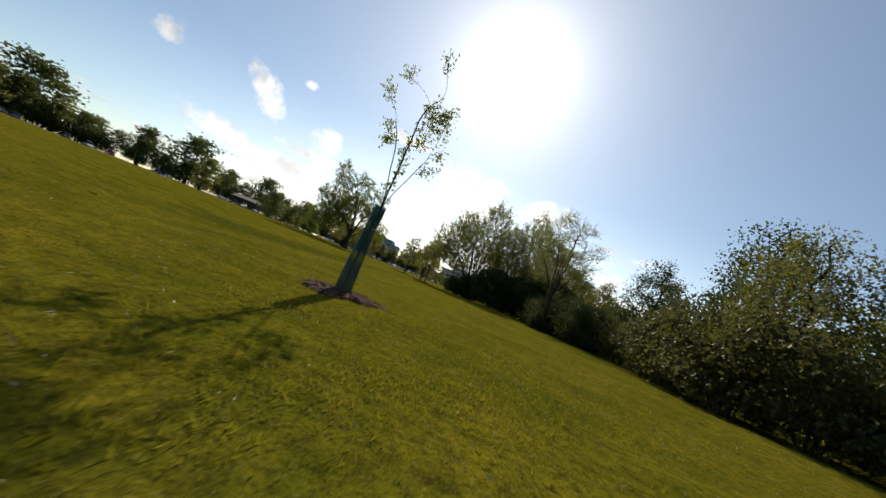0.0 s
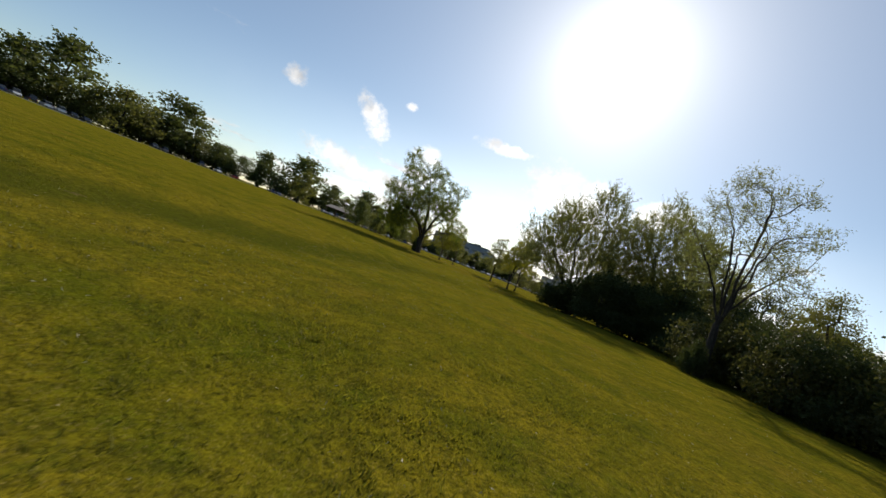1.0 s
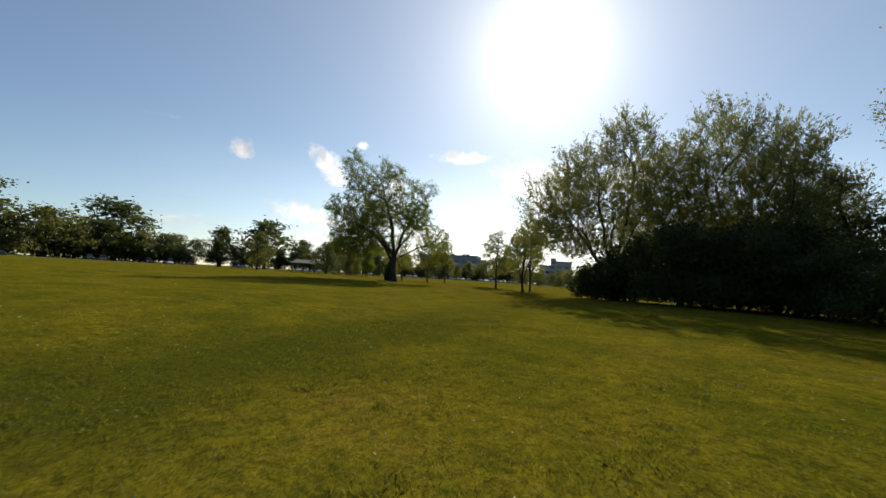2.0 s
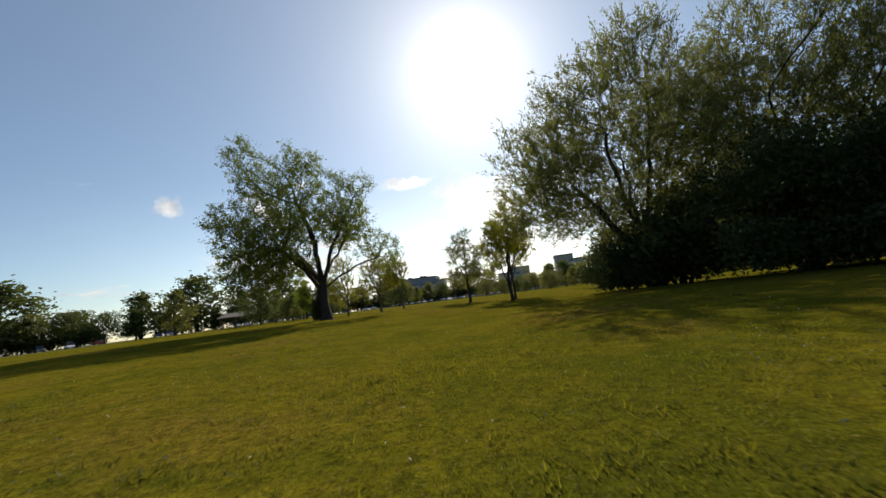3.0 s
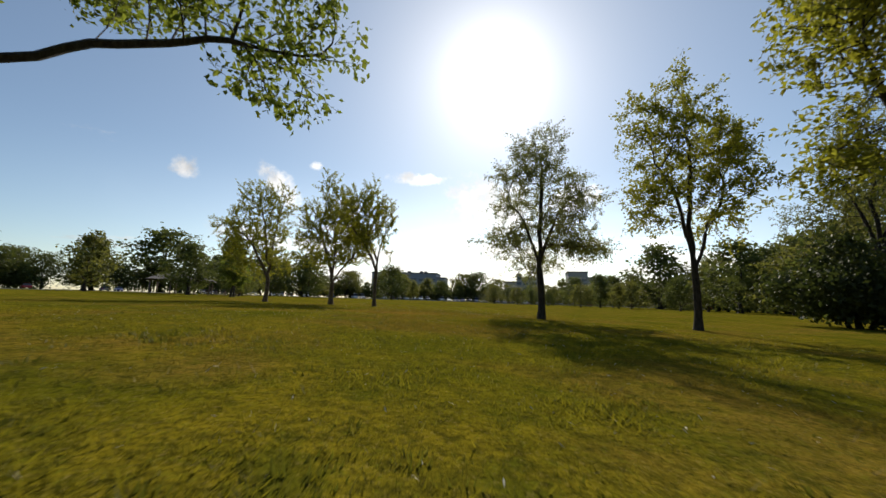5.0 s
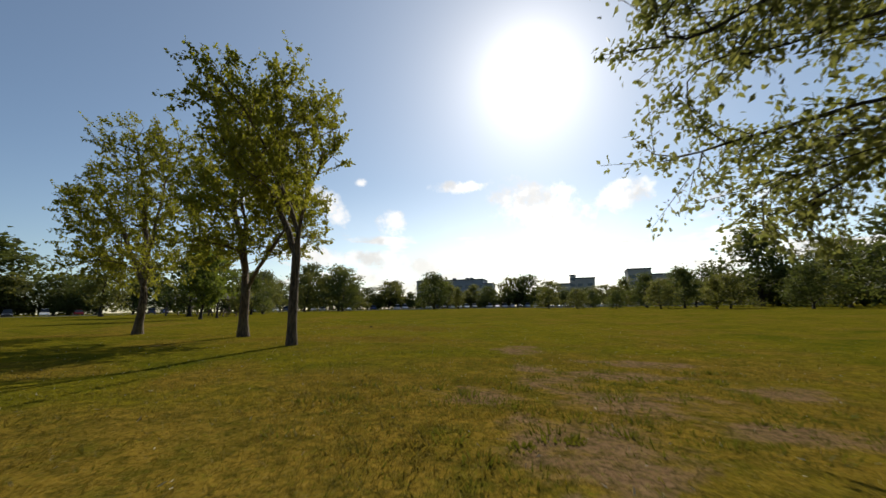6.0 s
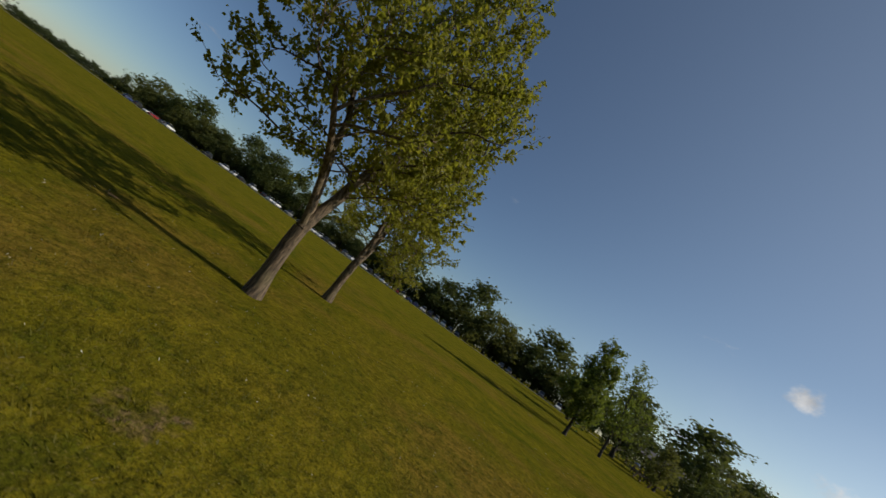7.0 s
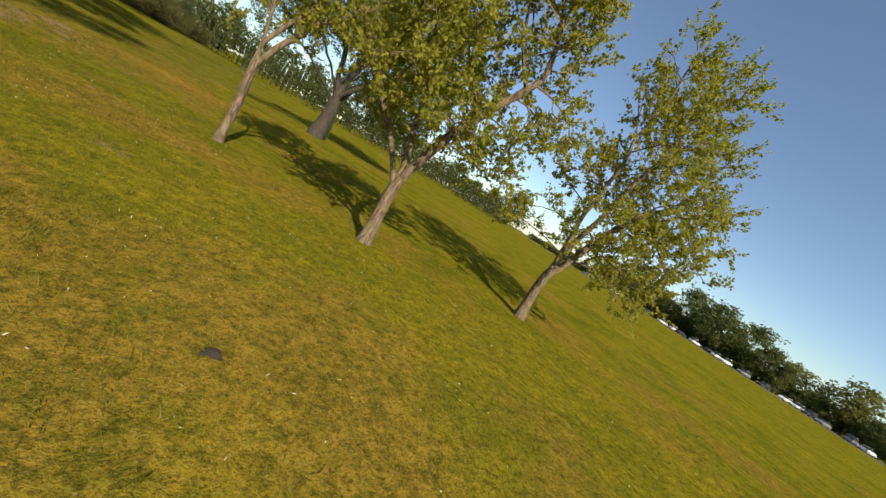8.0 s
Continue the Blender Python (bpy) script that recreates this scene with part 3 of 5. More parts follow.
def tree(name, label, category, m, lobes, trunk_r, fork, leaf, twigs, per_twig, seed, leaves, bark,
         lean=(0.0, 0.0), stems=1, spread=0.28, group="", thin=0.0, droop=0.35, sides=10, flare=0.4, fine=True, twig_mesh=True, from_trunk=False):
    """A tree or bush: trunk and limbs that reach into lobes (x, y, z, width, height), twigs, and leaves on the twigs.
    twigs: per cubic metre of lobe; thin: share of the lobes that stays open; leaf: (length, width)."""
    rng = np.random.default_rng(seed)
    top = thing(name, m, label, category, group)
    lobes = [np.array(l, float) for l in lobes]
    wood, small, cents = [], [], []
    trunk_bits = []
    heads = []
    for s in range(stems):
        a = 2 * np.pi * s / max(stems, 1) + rng.uniform(0, 1)
        foot = np.array([np.cos(a), np.sin(a), 0]) * (0.0 if stems == 1 else trunk_r * rng.uniform(1.5, 4.0))
        head = np.array([lean[0], lean[1], fork]) + foot * (1.0 if stems == 1 else 2.2)
        n = 15
        t = np.linspace(0, 1, n) ** 1.6
        path = foot + (head - foot) * t[:, None]
        path[:, :2] += (np.sin(t * 3.1) * trunk_r * 0.5)[:, None] * rng.normal(size=2)
        path[0, 2] = -0.15
        rad = trunk_r * (1 - 0.28 * t) * (1 + flare * np.exp(-path[:, 2].clip(0) / (trunk_r * 0.9)))
        trunk_bits.append(tube(path, rad, sides, rng, 0.035))
        heads.append((path, rad))
    frame_wood = [(path, rad, 9) for path, rad in heads]
    heads_wood = list(frame_wood)
    lobes.sort(key=lambda l: np.linalg.norm(l[:3] - heads[0][0][-1]))
    lobes.insert(0, lobes.pop(max(range(len(lobes)), key=lambda i: lobes[i][2])))
    for k, lobe in enumerate(lobes):
        c, rx, rz = lobe[:3], lobe[3], lobe[4]
        # join the nearest wood that lies below and inwards
        best = None
        for path, rad, first in ([heads_wood[k % stems]] if stems > 1 else frame_wood[:2] if from_trunk else frame_wood):
            for i in range(first, len(path) - 1):
                gap = c - path[i]
                cost = np.linalg.norm(gap) + 1.6 * max(0.0, path[i][2] - c[2] + 0.35 * np.linalg.norm(gap[:2])) + rng.uniform(0, 0.3) * trunk_r * 4
                cost += 0.0 if first == 9 else 0.25 * np.linalg.norm(path[i] - heads[0][0][-1])
                if best is None or cost < best[0]:
                    best = (cost, path, rad, i)
        _, path, rad, at = best
        p0 = path[at]
        tang = path[at] - path[at - 1]
        tang /= np.linalg.norm(tang) + 1e-9
        d = c - p0
        reach = np.linalg.norm(d)
        tip = c + d / (reach + 1e-6) * min(rx, rz) * 0.55
        b1 = p0 + tang * reach * 0.35 + rng.normal(size=3) * reach * 0.05
        b2 = c - np.array([0, 0, -0.12]) * reach + rng.normal(size=3) * reach * 0.07
        limb = bezier(p0, b1, b2, tip, 11)
        limb[1:-1] += rng.normal(size=(9, 3)) * reach * 0.018
        r0 = min(rad[at] * (0.9 if k == 0 else 0.76), 0.03 * reach + 0.015 + 0.35 * trunk_r)
        widths = r0 * (1 - 0.8 * np.linspace(0, 1, 11) ** 0.8)
        frame_wood.append((limb, widths, 3))
        wood.append(tube(limb, widths, 6) if fine else tube(limb[::3], widths[::3], 3))
        joints = [limb[4:]]
        ways = max(3, int(rx * 3))
        for _ in range(ways):
            u = rng.normal(size=3)
            u[2] = u[2] * 0.8 + 0.15
            u /= np.linalg.norm(u)
            end = c + u * np.array([rx, rx, rz]) * rng.uniform(0.55, 0.92)
            i = int(rng.integers(3, 9))
            a = limb[i]
            off = end - a
            dd = np.linalg.norm(off)
            br = bezier(a, a + (limb[i + 1] - limb[i]) * 1.5 + off * 0.15, a + off * 0.7 + np.array([0, 0, 0.06 * dd]), end, 7)
            br[1:-1] += rng.normal(size=(5, 3)) * dd * 0.03
            q = max(0.01, widths[i] * 0.6)
            if twig_mesh:
                small.append(tube(br, np.linspace(q, 0.006, 7), 4))
            joints.append(br[2:])
        joints = np.concatenate(joints)
        count = max(6, int(twigs * 4.19 * rx * rx * rz))
        u = rng.normal(size=(count, 3))
        u /= np.linalg.norm(u, axis=1, keepdims=True)
        e = c + u * (rng.uniform(0, 1, (count, 1)) ** 0.42) * np.array([rx, rx, rz]) * rng.normal(1.0, 0.09, (count, 1))
        if thin:
            w = np.sin(e @ rng.normal(0, 2.2, (3, 4)) + rng.uniform(0, 6, 4)).sum(1)
            e = e[w > np.quantile(w, thin)]
        e = e[e[:, 2] > 0.05]
        if not len(e):
            continue
        near = ((e[:, None] - joints[None]) ** 2).sum(-1).argmin(1)
        s0 = joints[near]
        gap = e - s0
        far = np.linalg.norm(gap, axis=1, keepdims=True)
        mid = (s0 + e) / 2 + np.array([0, 0, 0.08]) * far
        th = 0.006 + 0.006 * rng.uniform(size=(len(e), 1))
        ax = np.cross(gap, rng.normal(size=gap.shape))
        ax /= np.linalg.norm(ax, axis=1, keepdims=True) + 1e-9
        ay = np.cross(gap, ax) / (far + 1e-9)
        ring = []
        for pt, k2 in ((s0, 1.4), (mid, 1.0), (e, 0.4)):
            for ang in (0, 2.094, 4.189):
                ring.append(pt + th * k2 * (np.cos(ang) * ax + np.sin(ang) * ay))
        tv = np.stack(ring, 1)
        bas = np.arange(len(e))[:, None, None] * 9
        quad = np.array([[0, 1, 4, 3], [1, 2, 5, 4], [2, 0, 3, 5], [3, 4, 7, 6], [4, 5, 8, 7], [5, 3, 6, 8]])[None]
        if twig_mesh:
            small.append((tv.reshape(-1, 3), (quad + bas).reshape(-1, 4)))
        tt = rng.uniform(0.25, 1.08, (len(e), per_twig, 1))
        pts = s0[:, None] * (1 - tt) + e[:, None] * tt + rng.normal(0, spread, (len(e), per_twig, 3)) * np.array([1, 1, 0.75])
        cents.append(pts.reshape(-1, 3))
    for v, f in trunk_bits:
        part_np("trunk" if stems == 1 else "stem", v, f, bark, top, smooth=True)
    if fine:
        for v, f in wood:
            part_np("limb", v, f, bark, top, smooth=True)
    else:
        small += wood
    if small:
        v, f = joined(small)
        tagged(part_np("branchwork", v, f, bark, top), kind="stuff")
    v, f = leaf_cloud(np.concatenate(cents), leaf[0], leaf[1], rng, droop)
    if not fine:
        inner = np.concatenate([l[:3] + rng.normal(0, 0.36, (90, 3)) * l[[3, 3, 4]] for l in lobes])
        inner = inner[inner[:, 2] > 0.3]
        v, f = joined([(v, f), leaf_cloud(inner, leaf[0] * 1.75, leaf[1] * 1.75, rng, droop)])
    part_np("crown", v, f, leaves, top)
    return top


def crown_lobes(seed, height, radius, low, count, top_narrow=0.5, size=0.42):
    """Lobes spread through an egg-shaped crown."""
    rng = np.random.default_rng(seed)
    out = []
    for k in range(count):
        t = (k + 0.5) / count
        z = low + (height - low) * (0.12 + 0.8 * t)
        wide = radius * (1 - size) * (math.sin(math.pi * min(1, 0.25 + 0.75 * t)) ** 0.6 * (1 - top_narrow * t) + 0.08)
        a = k * 2.4 + rng.uniform(-0.5, 0.5)
        r = wide * rng.uniform(0.55, 1.1)
        s = radius * size * rng.uniform(0.8, 1.2) * (1.1 - 0.35 * t)
        out.append((r * math.cos(a), r * math.sin(a), z, s, min(s * rng.uniform(0.75, 1.0), (height - z) + 0.15)))
    return out


def turned(lobes, degrees):
    c, s = math.cos(radians(degrees)), math.sin(radians(degrees))
    return [(x * c - y * s, x * s + y * c, *rest) for x, y, *rest in lobes]


# ---- ground ----
def build_ground():
    """One sheet, fine near the flight and coarse towards the horizon."""
    def ticks(lo, hi, fine, far):
        inner = np.arange(lo, hi + fine, fine)
        outer = np.geomspace(fine, far, 26)
        return np.concatenate([(lo - outer)[::-1], inner, hi + outer])
    xs, ys = ticks(-40, 20, 0.6, 2600), ticks(-12, 90, 0.6, 2600)
    gx, gy = np.meshgrid(xs, ys, indexing="ij")
    rng = np.random.default_rng(5)
    gz = ground_z(gx, gy) + rng.normal(0, 0.008, gx.shape) * (np.abs(gx) < 45)
    v = np.stack([gx, gy, gz], -1).reshape(-1, 3)
    ny = len(ys)
    i = (np.arange(len(xs) - 1)[:, None] * ny + np.arange(ny - 1)[None]).reshape(-1)
    f = np.stack([i, i + ny, i + ny + 1, i + 1], -1)
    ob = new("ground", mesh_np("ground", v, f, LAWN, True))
    tagged(ob, "uneven mown lawn with dry and bare patches", "ground", kind="structure")


build_ground()


def flight_x(y):
    """Middle of the strip of lawn that is seen from close by."""
    return np.interp(y, (0, 17, 32, 47, 61, 80), (-2.0, -2.4, -5.5, -8.1, -10.2, -14.5))


def build_grass(count=900000):
    """Blades in tufts on a strip of lawn that runs from the sapling past the old tree to the maples."""
    rng = np.random.default_rng(11)
    tufts = count // 6
    y = rng.uniform(-1.0, 80.0, tufts * 2)
    line = flight_x(y)
    x = line + np.where(rng.uniform(size=len(y)) < 0.74, rng.normal(0, 2.1, len(y)), rng.normal(0, 7.0, len(y)))
    keep = (np.sin(x * 1.7 + 1.3 * np.sin(y * 0.9)) + np.sin(y * 2.1 + x * 0.6) + rng.normal(0, 1.6, len(x))) > -1.7
    x, y = x[keep][:tufts], y[keep][:tufts]
    for wx, wy, l, w, ang in WORN:
        u = ((x - wx) * math.cos(ang) + (y - wy) * math.sin(ang)) / l
        v = ((y - wy) * math.cos(ang) - (x - wx) * math.sin(ang)) / w
        ok = u * u + v * v + rng.normal(0, 0.35, len(x)) > 0.85
        x, y = x[ok], y[ok]
    n = len(x)
    tall = np.clip(rng.lognormal(-3.5, 0.34, n), 0.014, 0.062)
    k = 6
    cx = np.repeat(x, k) + rng.normal(0, 0.036, n * k)
    cy = np.repeat(y, k) + rng.normal(0, 0.036, n * k)
    h = np.repeat(tall, k) * rng.uniform(0.5, 1.2, n * k)
    a = rng.uniform(0, 2 * np.pi, n * k)
    w = rng.uniform(0.003, 0.006, n * k)
    lean = rng.uniform(0.2, 1.3, n * k) * h
    la = rng.uniform(0, 2 * np.pi, n * k)
    z = ground_z(cx, cy) - 0.012
    v = np.stack([np.stack([cx - np.cos(a) * w, cy - np.sin(a) * w, z], -1),
                  np.stack([cx + np.cos(a) * w, cy + np.sin(a) * w, z], -1),
                  np.stack([cx + np.cos(la) * lean, cy + np.sin(la) * lean, z + h], -1)], 1).reshape(-1, 3)
    ob = new("grass", mesh_np("grass", v, np.arange(n * k * 3).reshape(-1, 3), BLADE))
    tagged(ob, "short tufty grass with straw-coloured stalks", "grass", kind="stuff")


build_grass()


def build_straw():
    """Cut stalks and pale bits lying on the turf."""
    rng = np.random.default_rng(17)
    n = 11000
    y = rng.uniform(0, 78, n)
    x = flight_x(y) + rng.normal(0, 3.5, n)
    v, f = leaf_cloud(np.stack([x, y, ground_z(x, y) + rng.uniform(0.015, 0.05, n)], -1), 0.026, 0.0045, rng, 0.0)
    ob = new("straw", mesh_np("straw", v, f, STRAW))
    tagged(ob, "pale bits of cut straw lying in the lawn", "straw", kind="stuff")


build_straw()


def build_tufts():
    """Coarser dark tufts and weeds that stand above the mown turf, thickest round the worn ground."""
    rng = np.random.default_rng(23)
    y = np.r_[64.4 + rng.normal(0, 1.1, 150), 62.0 + rng.normal(0, 4.0, 200), rng.uniform(6, 60, 2500)]
    x = np.r_[-9.7 + rng.normal(0, 0.9, 150), -10.0 + rng.normal(0, 3.0, 200), flight_x(y[350:]) + rng.normal(0, 2.6, 2500)]
    n = len(x)
    high = np.r_[rng.uniform(0.03, 0.075, 150), rng.uniform(0.015, 0.05, 200), rng.uniform(0.025, 0.06, 2500)]
    k = 44
    r = np.repeat(rng.uniform(0.05, 0.2, n), k)
    a = rng.uniform(0, 2 * np.pi, n * k)
    q = np.sqrt(rng.uniform(0, 1, n * k))
    cx, cy = np.repeat(x, k) + r * q * np.cos(a), np.repeat(y, k) + r * q * np.sin(a)
    h = np.repeat(high, k) * rng.uniform(0.5, 1.1, n * k) * (1.1 - 0.6 * q)
    w = rng.uniform(0.004, 0.009, n * k)
    z = ground_z(cx, cy) - 0.01
    b = rng.uniform(0, 2 * np.pi, n * k)
    out = h * rng.uniform(0.2, 0.8, n * k)
    v = np.stack([np.stack([cx - np.cos(b) * w, cy - np.sin(b) * w, z], -1), np.stack([cx + np.cos(b) * w, cy + np.sin(b) * w, z], -1),
                  np.stack([cx + np.cos(a) * out, cy + np.sin(a) * out, z + h], -1)], 1).reshape(-1, 3)
    ob = new("weeds", mesh_np("weeds", v, np.arange(n * k * 3).reshape(-1, 3), WEED))
    tagged(ob, "coarse dark green tufts standing above the turf", "weeds", kind="stuff")


build_tufts()

# ---- young tree in its guard ----
SAP = (-3.31, 6.76)


def build_sapling():
    lobes = [(0.05, 0.1, 2.1, 0.16, 0.12), (-0.28, 0.0, 2.45, 0.14, 0.1), (0.34, -0.1, 2.3, 0.15, 0.1), (0.08, 0.2, 2.6, 0.16, 0.1), (0.36, 0.1, 1.72, 0.1, 0.07),
             (0.2, -0.1, 3.08, 0.12, 0.09), (-0.12, -0.2, 2.78, 0.14, 0.1), (0.44, 0.2, 2.1, 0.12, 0.09), (-0.2, 0.15, 2.1, 0.12, 0.09), (0.28, 0.1, 2.62, 0.12, 0.1)]
    grow("sapling", "young slender tree with leaves bunched at its branch ends", "young tree", on_ground(*SAP), lobes, 0.017, 1.35, 3, LEAF_YOUNG, BARK, points=90, step=0.1, wiggle=0.06,
         limbs=((0.16, 0.0, 2.7), (-0.2, 0.05, 2.3), (0.36, 0.1, 2.1), (0.05, 0.12, 2.3)), lean=(0.06, 0.0), leaf=(0.060, 0.024), shoot=0.22, per=30, every=0.12, lift=0.4, tip=0.003, loose=0.035, shoots=2)
    guard = thing("tree_guard", on_ground(*SAP), "dark green plastic mesh tube round a young trunk", "tree guard")
    cols, rows, hgt = 22, 44, 1.2
    v, f = [], []
    for r in range(rows):
        for c in range(cols):
            def at(cc, rr):
                t = rr / rows
                a = 2 * math.pi * cc / cols + 0.5 * t
                rad = 0.1 * (1 - 0.25 * t) + 0.008 * math.sin(5 * t + 1)
                return (rad * math.cos(a) + 0.05 * t * t, rad * math.sin(a), hgt * t)
            g = 0.2
            outer = [at(c, r), at(c + 1, r), at(c + 1, r + 1), at(c, r + 1)]
            inner = [at(c + g, r + g), at(c + 1 - g, r + g), at(c + 1 - g, r + 1 - g), at(c + g, r + 1 - g)]
            b = len(v)
            v += outer + inner
            f += [(b + i, b + (i + 1) % 4, b + 4 + (i + 1) % 4, b + 4 + i) for i in range(4)]
    mesh = part_np("mesh_tube", np.array(v), np.array(f), GUARD, guard)
    mod = mesh.modifiers.new("thickness", "SOLIDIFY")
    mod.thickness = 0.004
    for k in range(2):
        ring = [(0.103 * math.cos(t) + 0.02 * k, 0.103 * math.sin(t), 0.35 + 0.5 * k) for t in np.linspace(0, 2 * math.pi, 25)]
        tv, tf = tube(ring, [0.004] * 25, 5)
        part_np("tie", tv, tf, GUARD, guard, "dark plastic tie")
    # mulch
    rng = np.random.default_rng(8)
    n = 2600
    rr, aa = 0.5 * np.sqrt(rng.uniform(0, 1, n)) * (1 + 0.12 * np.sin(0)), rng.uniform(0, 2 * np.pi, n)
    rr = rr * (1 + 0.16 * np.sin(3 * aa + 1) + 0.08 * np.sin(7 * aa))
    cx, cy = SAP[0] + rr * np.cos(aa), SAP[1] + rr * np.sin(aa)
    cz = ground_z(cx, cy) + 0.05 * (1 - (rr / 0.58) ** 2).clip(0) + 0.012
    lie = np.stack([np.cos(aa * 7), np.sin(aa * 7), rng.normal(0, 0.15, n)], -1)
    v, f = leaf_cloud(np.stack([cx, cy, cz], -1), 0.06, 0.026, rng, 0.0, lie)
    v[:, 2] = 0.35 * (v[:, 2] - np.repeat(cz, 4)) + np.repeat(cz, 4)
    ob = new("mulch", mesh_np("mulch", v, f, MULCH))
    tagged(ob, "ring of reddish-brown wood chip mulch on the lawn", "mulch", kind="stuff")
    ring = 40
    v = [(SAP[0], SAP[1], float(ground_z(*SAP)) + 0.06)]
    for q, hh in ((0.5, 0.045), (0.85, 0.006), (0.95, -0.03)):
        for k in range(ring):
            a = 2 * math.pi * k / ring
            r = q * 0.55 * (1 + 0.16 * math.sin(3 * a + 1) + 0.08 * math.sin(7 * a))
            x, y = SAP[0] + r * math.cos(a), SAP[1] + r * math.sin(a)
            v.append((x, y, float(ground_z(x, y)) + hh))
    bm = bmesh.new()
    vs = [bm.verts.new(p) for p in v]
    for k in range(ring):
        j = (k + 1) % ring
        bm.faces.new((vs[0], vs[1 + k], vs[1 + j]))
        for q in range(2):
            bm.faces.new((vs[1 + q * ring + k], vs[1 + (q + 1) * ring + k], vs[1 + (q + 1) * ring + j], vs[1 + q * ring + j]))
    mound = part("mulch_bed", bm, MULCH, None, "low mound of brown mulch round a young tree")
    tagged(mound, "", "mulch bed", kind="structure")


build_sapling()

# ---- the old tree ----
OLD_SKIRT = turned([(-3.5, 0.3, 3.2, 1.8, 1.5), (3.5, 0.3, 4.0, 1.4, 1.0), (-2.9, 2.4, 4.0, 1.7, 1.4), (-2.3, -2.3, 4.0, 1.5, 1.3), (-4.6, 0.8, 3.6, 1.3, 1.6), (-3.0, -1.0, 2.7, 1.4, 0.9), (-1.9, 1.6, 3.0, 1.3, 0.8), (-4.2, 0.2, 2.6, 1.3, 1.0), (4.1, 0.2, 3.3, 0.9, 0.7)], 26)
OLD_WEST = [(-1.6, -1.9, 3.4, 1.2, 0.8), (-2.6, -2.8, 3.9, 1.4, 1.0), (-2.0, -2.4, 5.0, 1.5, 1.1), (-3.2, -2.2, 4.8, 1.3, 1.0), (-2.4, -2.0, 2.6, 1.2, 0.7), (-3.4, -2.6, 3.0, 1.1, 0.8), (-0.9, -1.2, 4.3, 1.0, 0.8), (-1.1, -0.6, 3.4, 0.8, 0.6), (-0.4, -1.6, 3.2, 0.9, 0.6), (-1.5, -1.4, 5.6, 1.2, 0.9), (-1.8, 0.4, 3.6, 1.0, 0.7)]
OLD_TOP = turned([(-4.2, -0.4, 5.4, 1.9, 1.7), (-3.0, 0.6, 8.2, 1.8, 1.7), (-0.8, -0.5, 9.0, 1.6, 1.6), (1.9, 0.5, 8.0, 1.2, 1.4), (1.9, -0.8, 5.8, 1.4, 1.2), (1.5, 0.3, 4.5, 1.2, 0.8), (2.4, 0.2, 4.4, 1.0, 0.7), (1.0, 0.3, 5.2, 1.0, 0.8), (3.0, -0.4, 4.6, 1.0, 0.7), (-1.4, 1.6, 5.9, 1.8, 1.6), (-1.5, -1.7, 6.2, 1.7, 1.5), (0.9, 2.2, 6.2, 1.6, 1.4), (1.2, -2.6, 5.2, 1.3, 1.0), (-4.6, -0.3, 5.9, 1.2, 1.3), (-3.7, -0.4, 9.6, 1.2, 1.4), (0.2, 0.3, 7.3, 1.2, 1.1), (2.8, 0.6, 8.3, 0.8, 0.8)], 26)
grow("old_tree", "large spreading old tree with a thick forked trunk", "tree", on_ground(-15.9, 53.8, 0, 1.03), OLD_SKIRT + OLD_WEST + OLD_TOP, 0.35, 2.2, 21, LEAF_GREEN, BARK, points=3000, step=0.24,
     limbs=turned([(-3.4, 0.2, 4.6), (2.4, 0.3, 7.6), (3.6, 0.3, 3.5), (-1.2, 0.2, 7.4), (1.6, -1.6, 4.9), (-2.4, -1.6, 4.2), (-1.6, 2.0, 4.6)], 26),
     lean=(0.12, 0.0), leaf=(0.100, 0.066), shoot=0.45, per=15, every=0.95, flare=0.3, tip=0.007, loose=0.08, shoots=2)

# ---- the lone trees on the lawn ----
LAYERS = [(x * 1.12, y * 1.0, z, a * 1.0, b * 0.5) for x, y, z, a, b in crown_lobes(31, 6.3, 2.1, 2.1, 14, 0.3, 0.4)]
grow("lawn_tree", "small spreading tree with flat layered foliage", "tree", on_ground(-7.8, 63.9), LAYERS + [(-0.8, 1.1, 2.1, 0.6, 0.25), (-0.6, 0.8, 1.65, 0.5, 0.2), (-1.0, 0.3, 2.5, 0.6, 0.25), (-1.1, -1.2, 2.3, 0.7, 0.3), (0.9, -1.1, 2.2, 0.8, 0.3), (1.5, 0.4, 2.4, 0.8, 0.3), (0.3, 1.7, 2.0, 0.8, 0.3), (-0.2, 1.1, 1.5, 0.5, 0.25)], 0.115, 1.9, 31,
     LEAF_WILD, BARK, points=1000, step=0.2, lean=(-0.1, 0.1), limbs=((-1.0, -0.4, 3.6), (0.9, 0.3, 3.8), (0.1, 0.2, 5.0)), leaf=(0.060, 0.034), shoot=0.5, per=36, every=0.9, lift=0.0, droop=0.5, shoots=2, group="trees on the lawn")
SLIM = [(-0.9, 0.1, 5.6, 0.8, 0.9), (0.9, 0.2, 5.0, 0.9, 0.9), (0.0, 0.0, 6.6, 0.6, 0.8), (-0.9, 0.0, 3.3, 0.9, 0.8), (0.5, -0.6, 3.6, 1.0, 0.9), (-0.1, 0.7, 4.4, 1.0, 0.9), (0.8, 0.3, 2.8, 0.7, 0.5), (-0.3, -0.7, 5.0, 0.8, 0.8)]
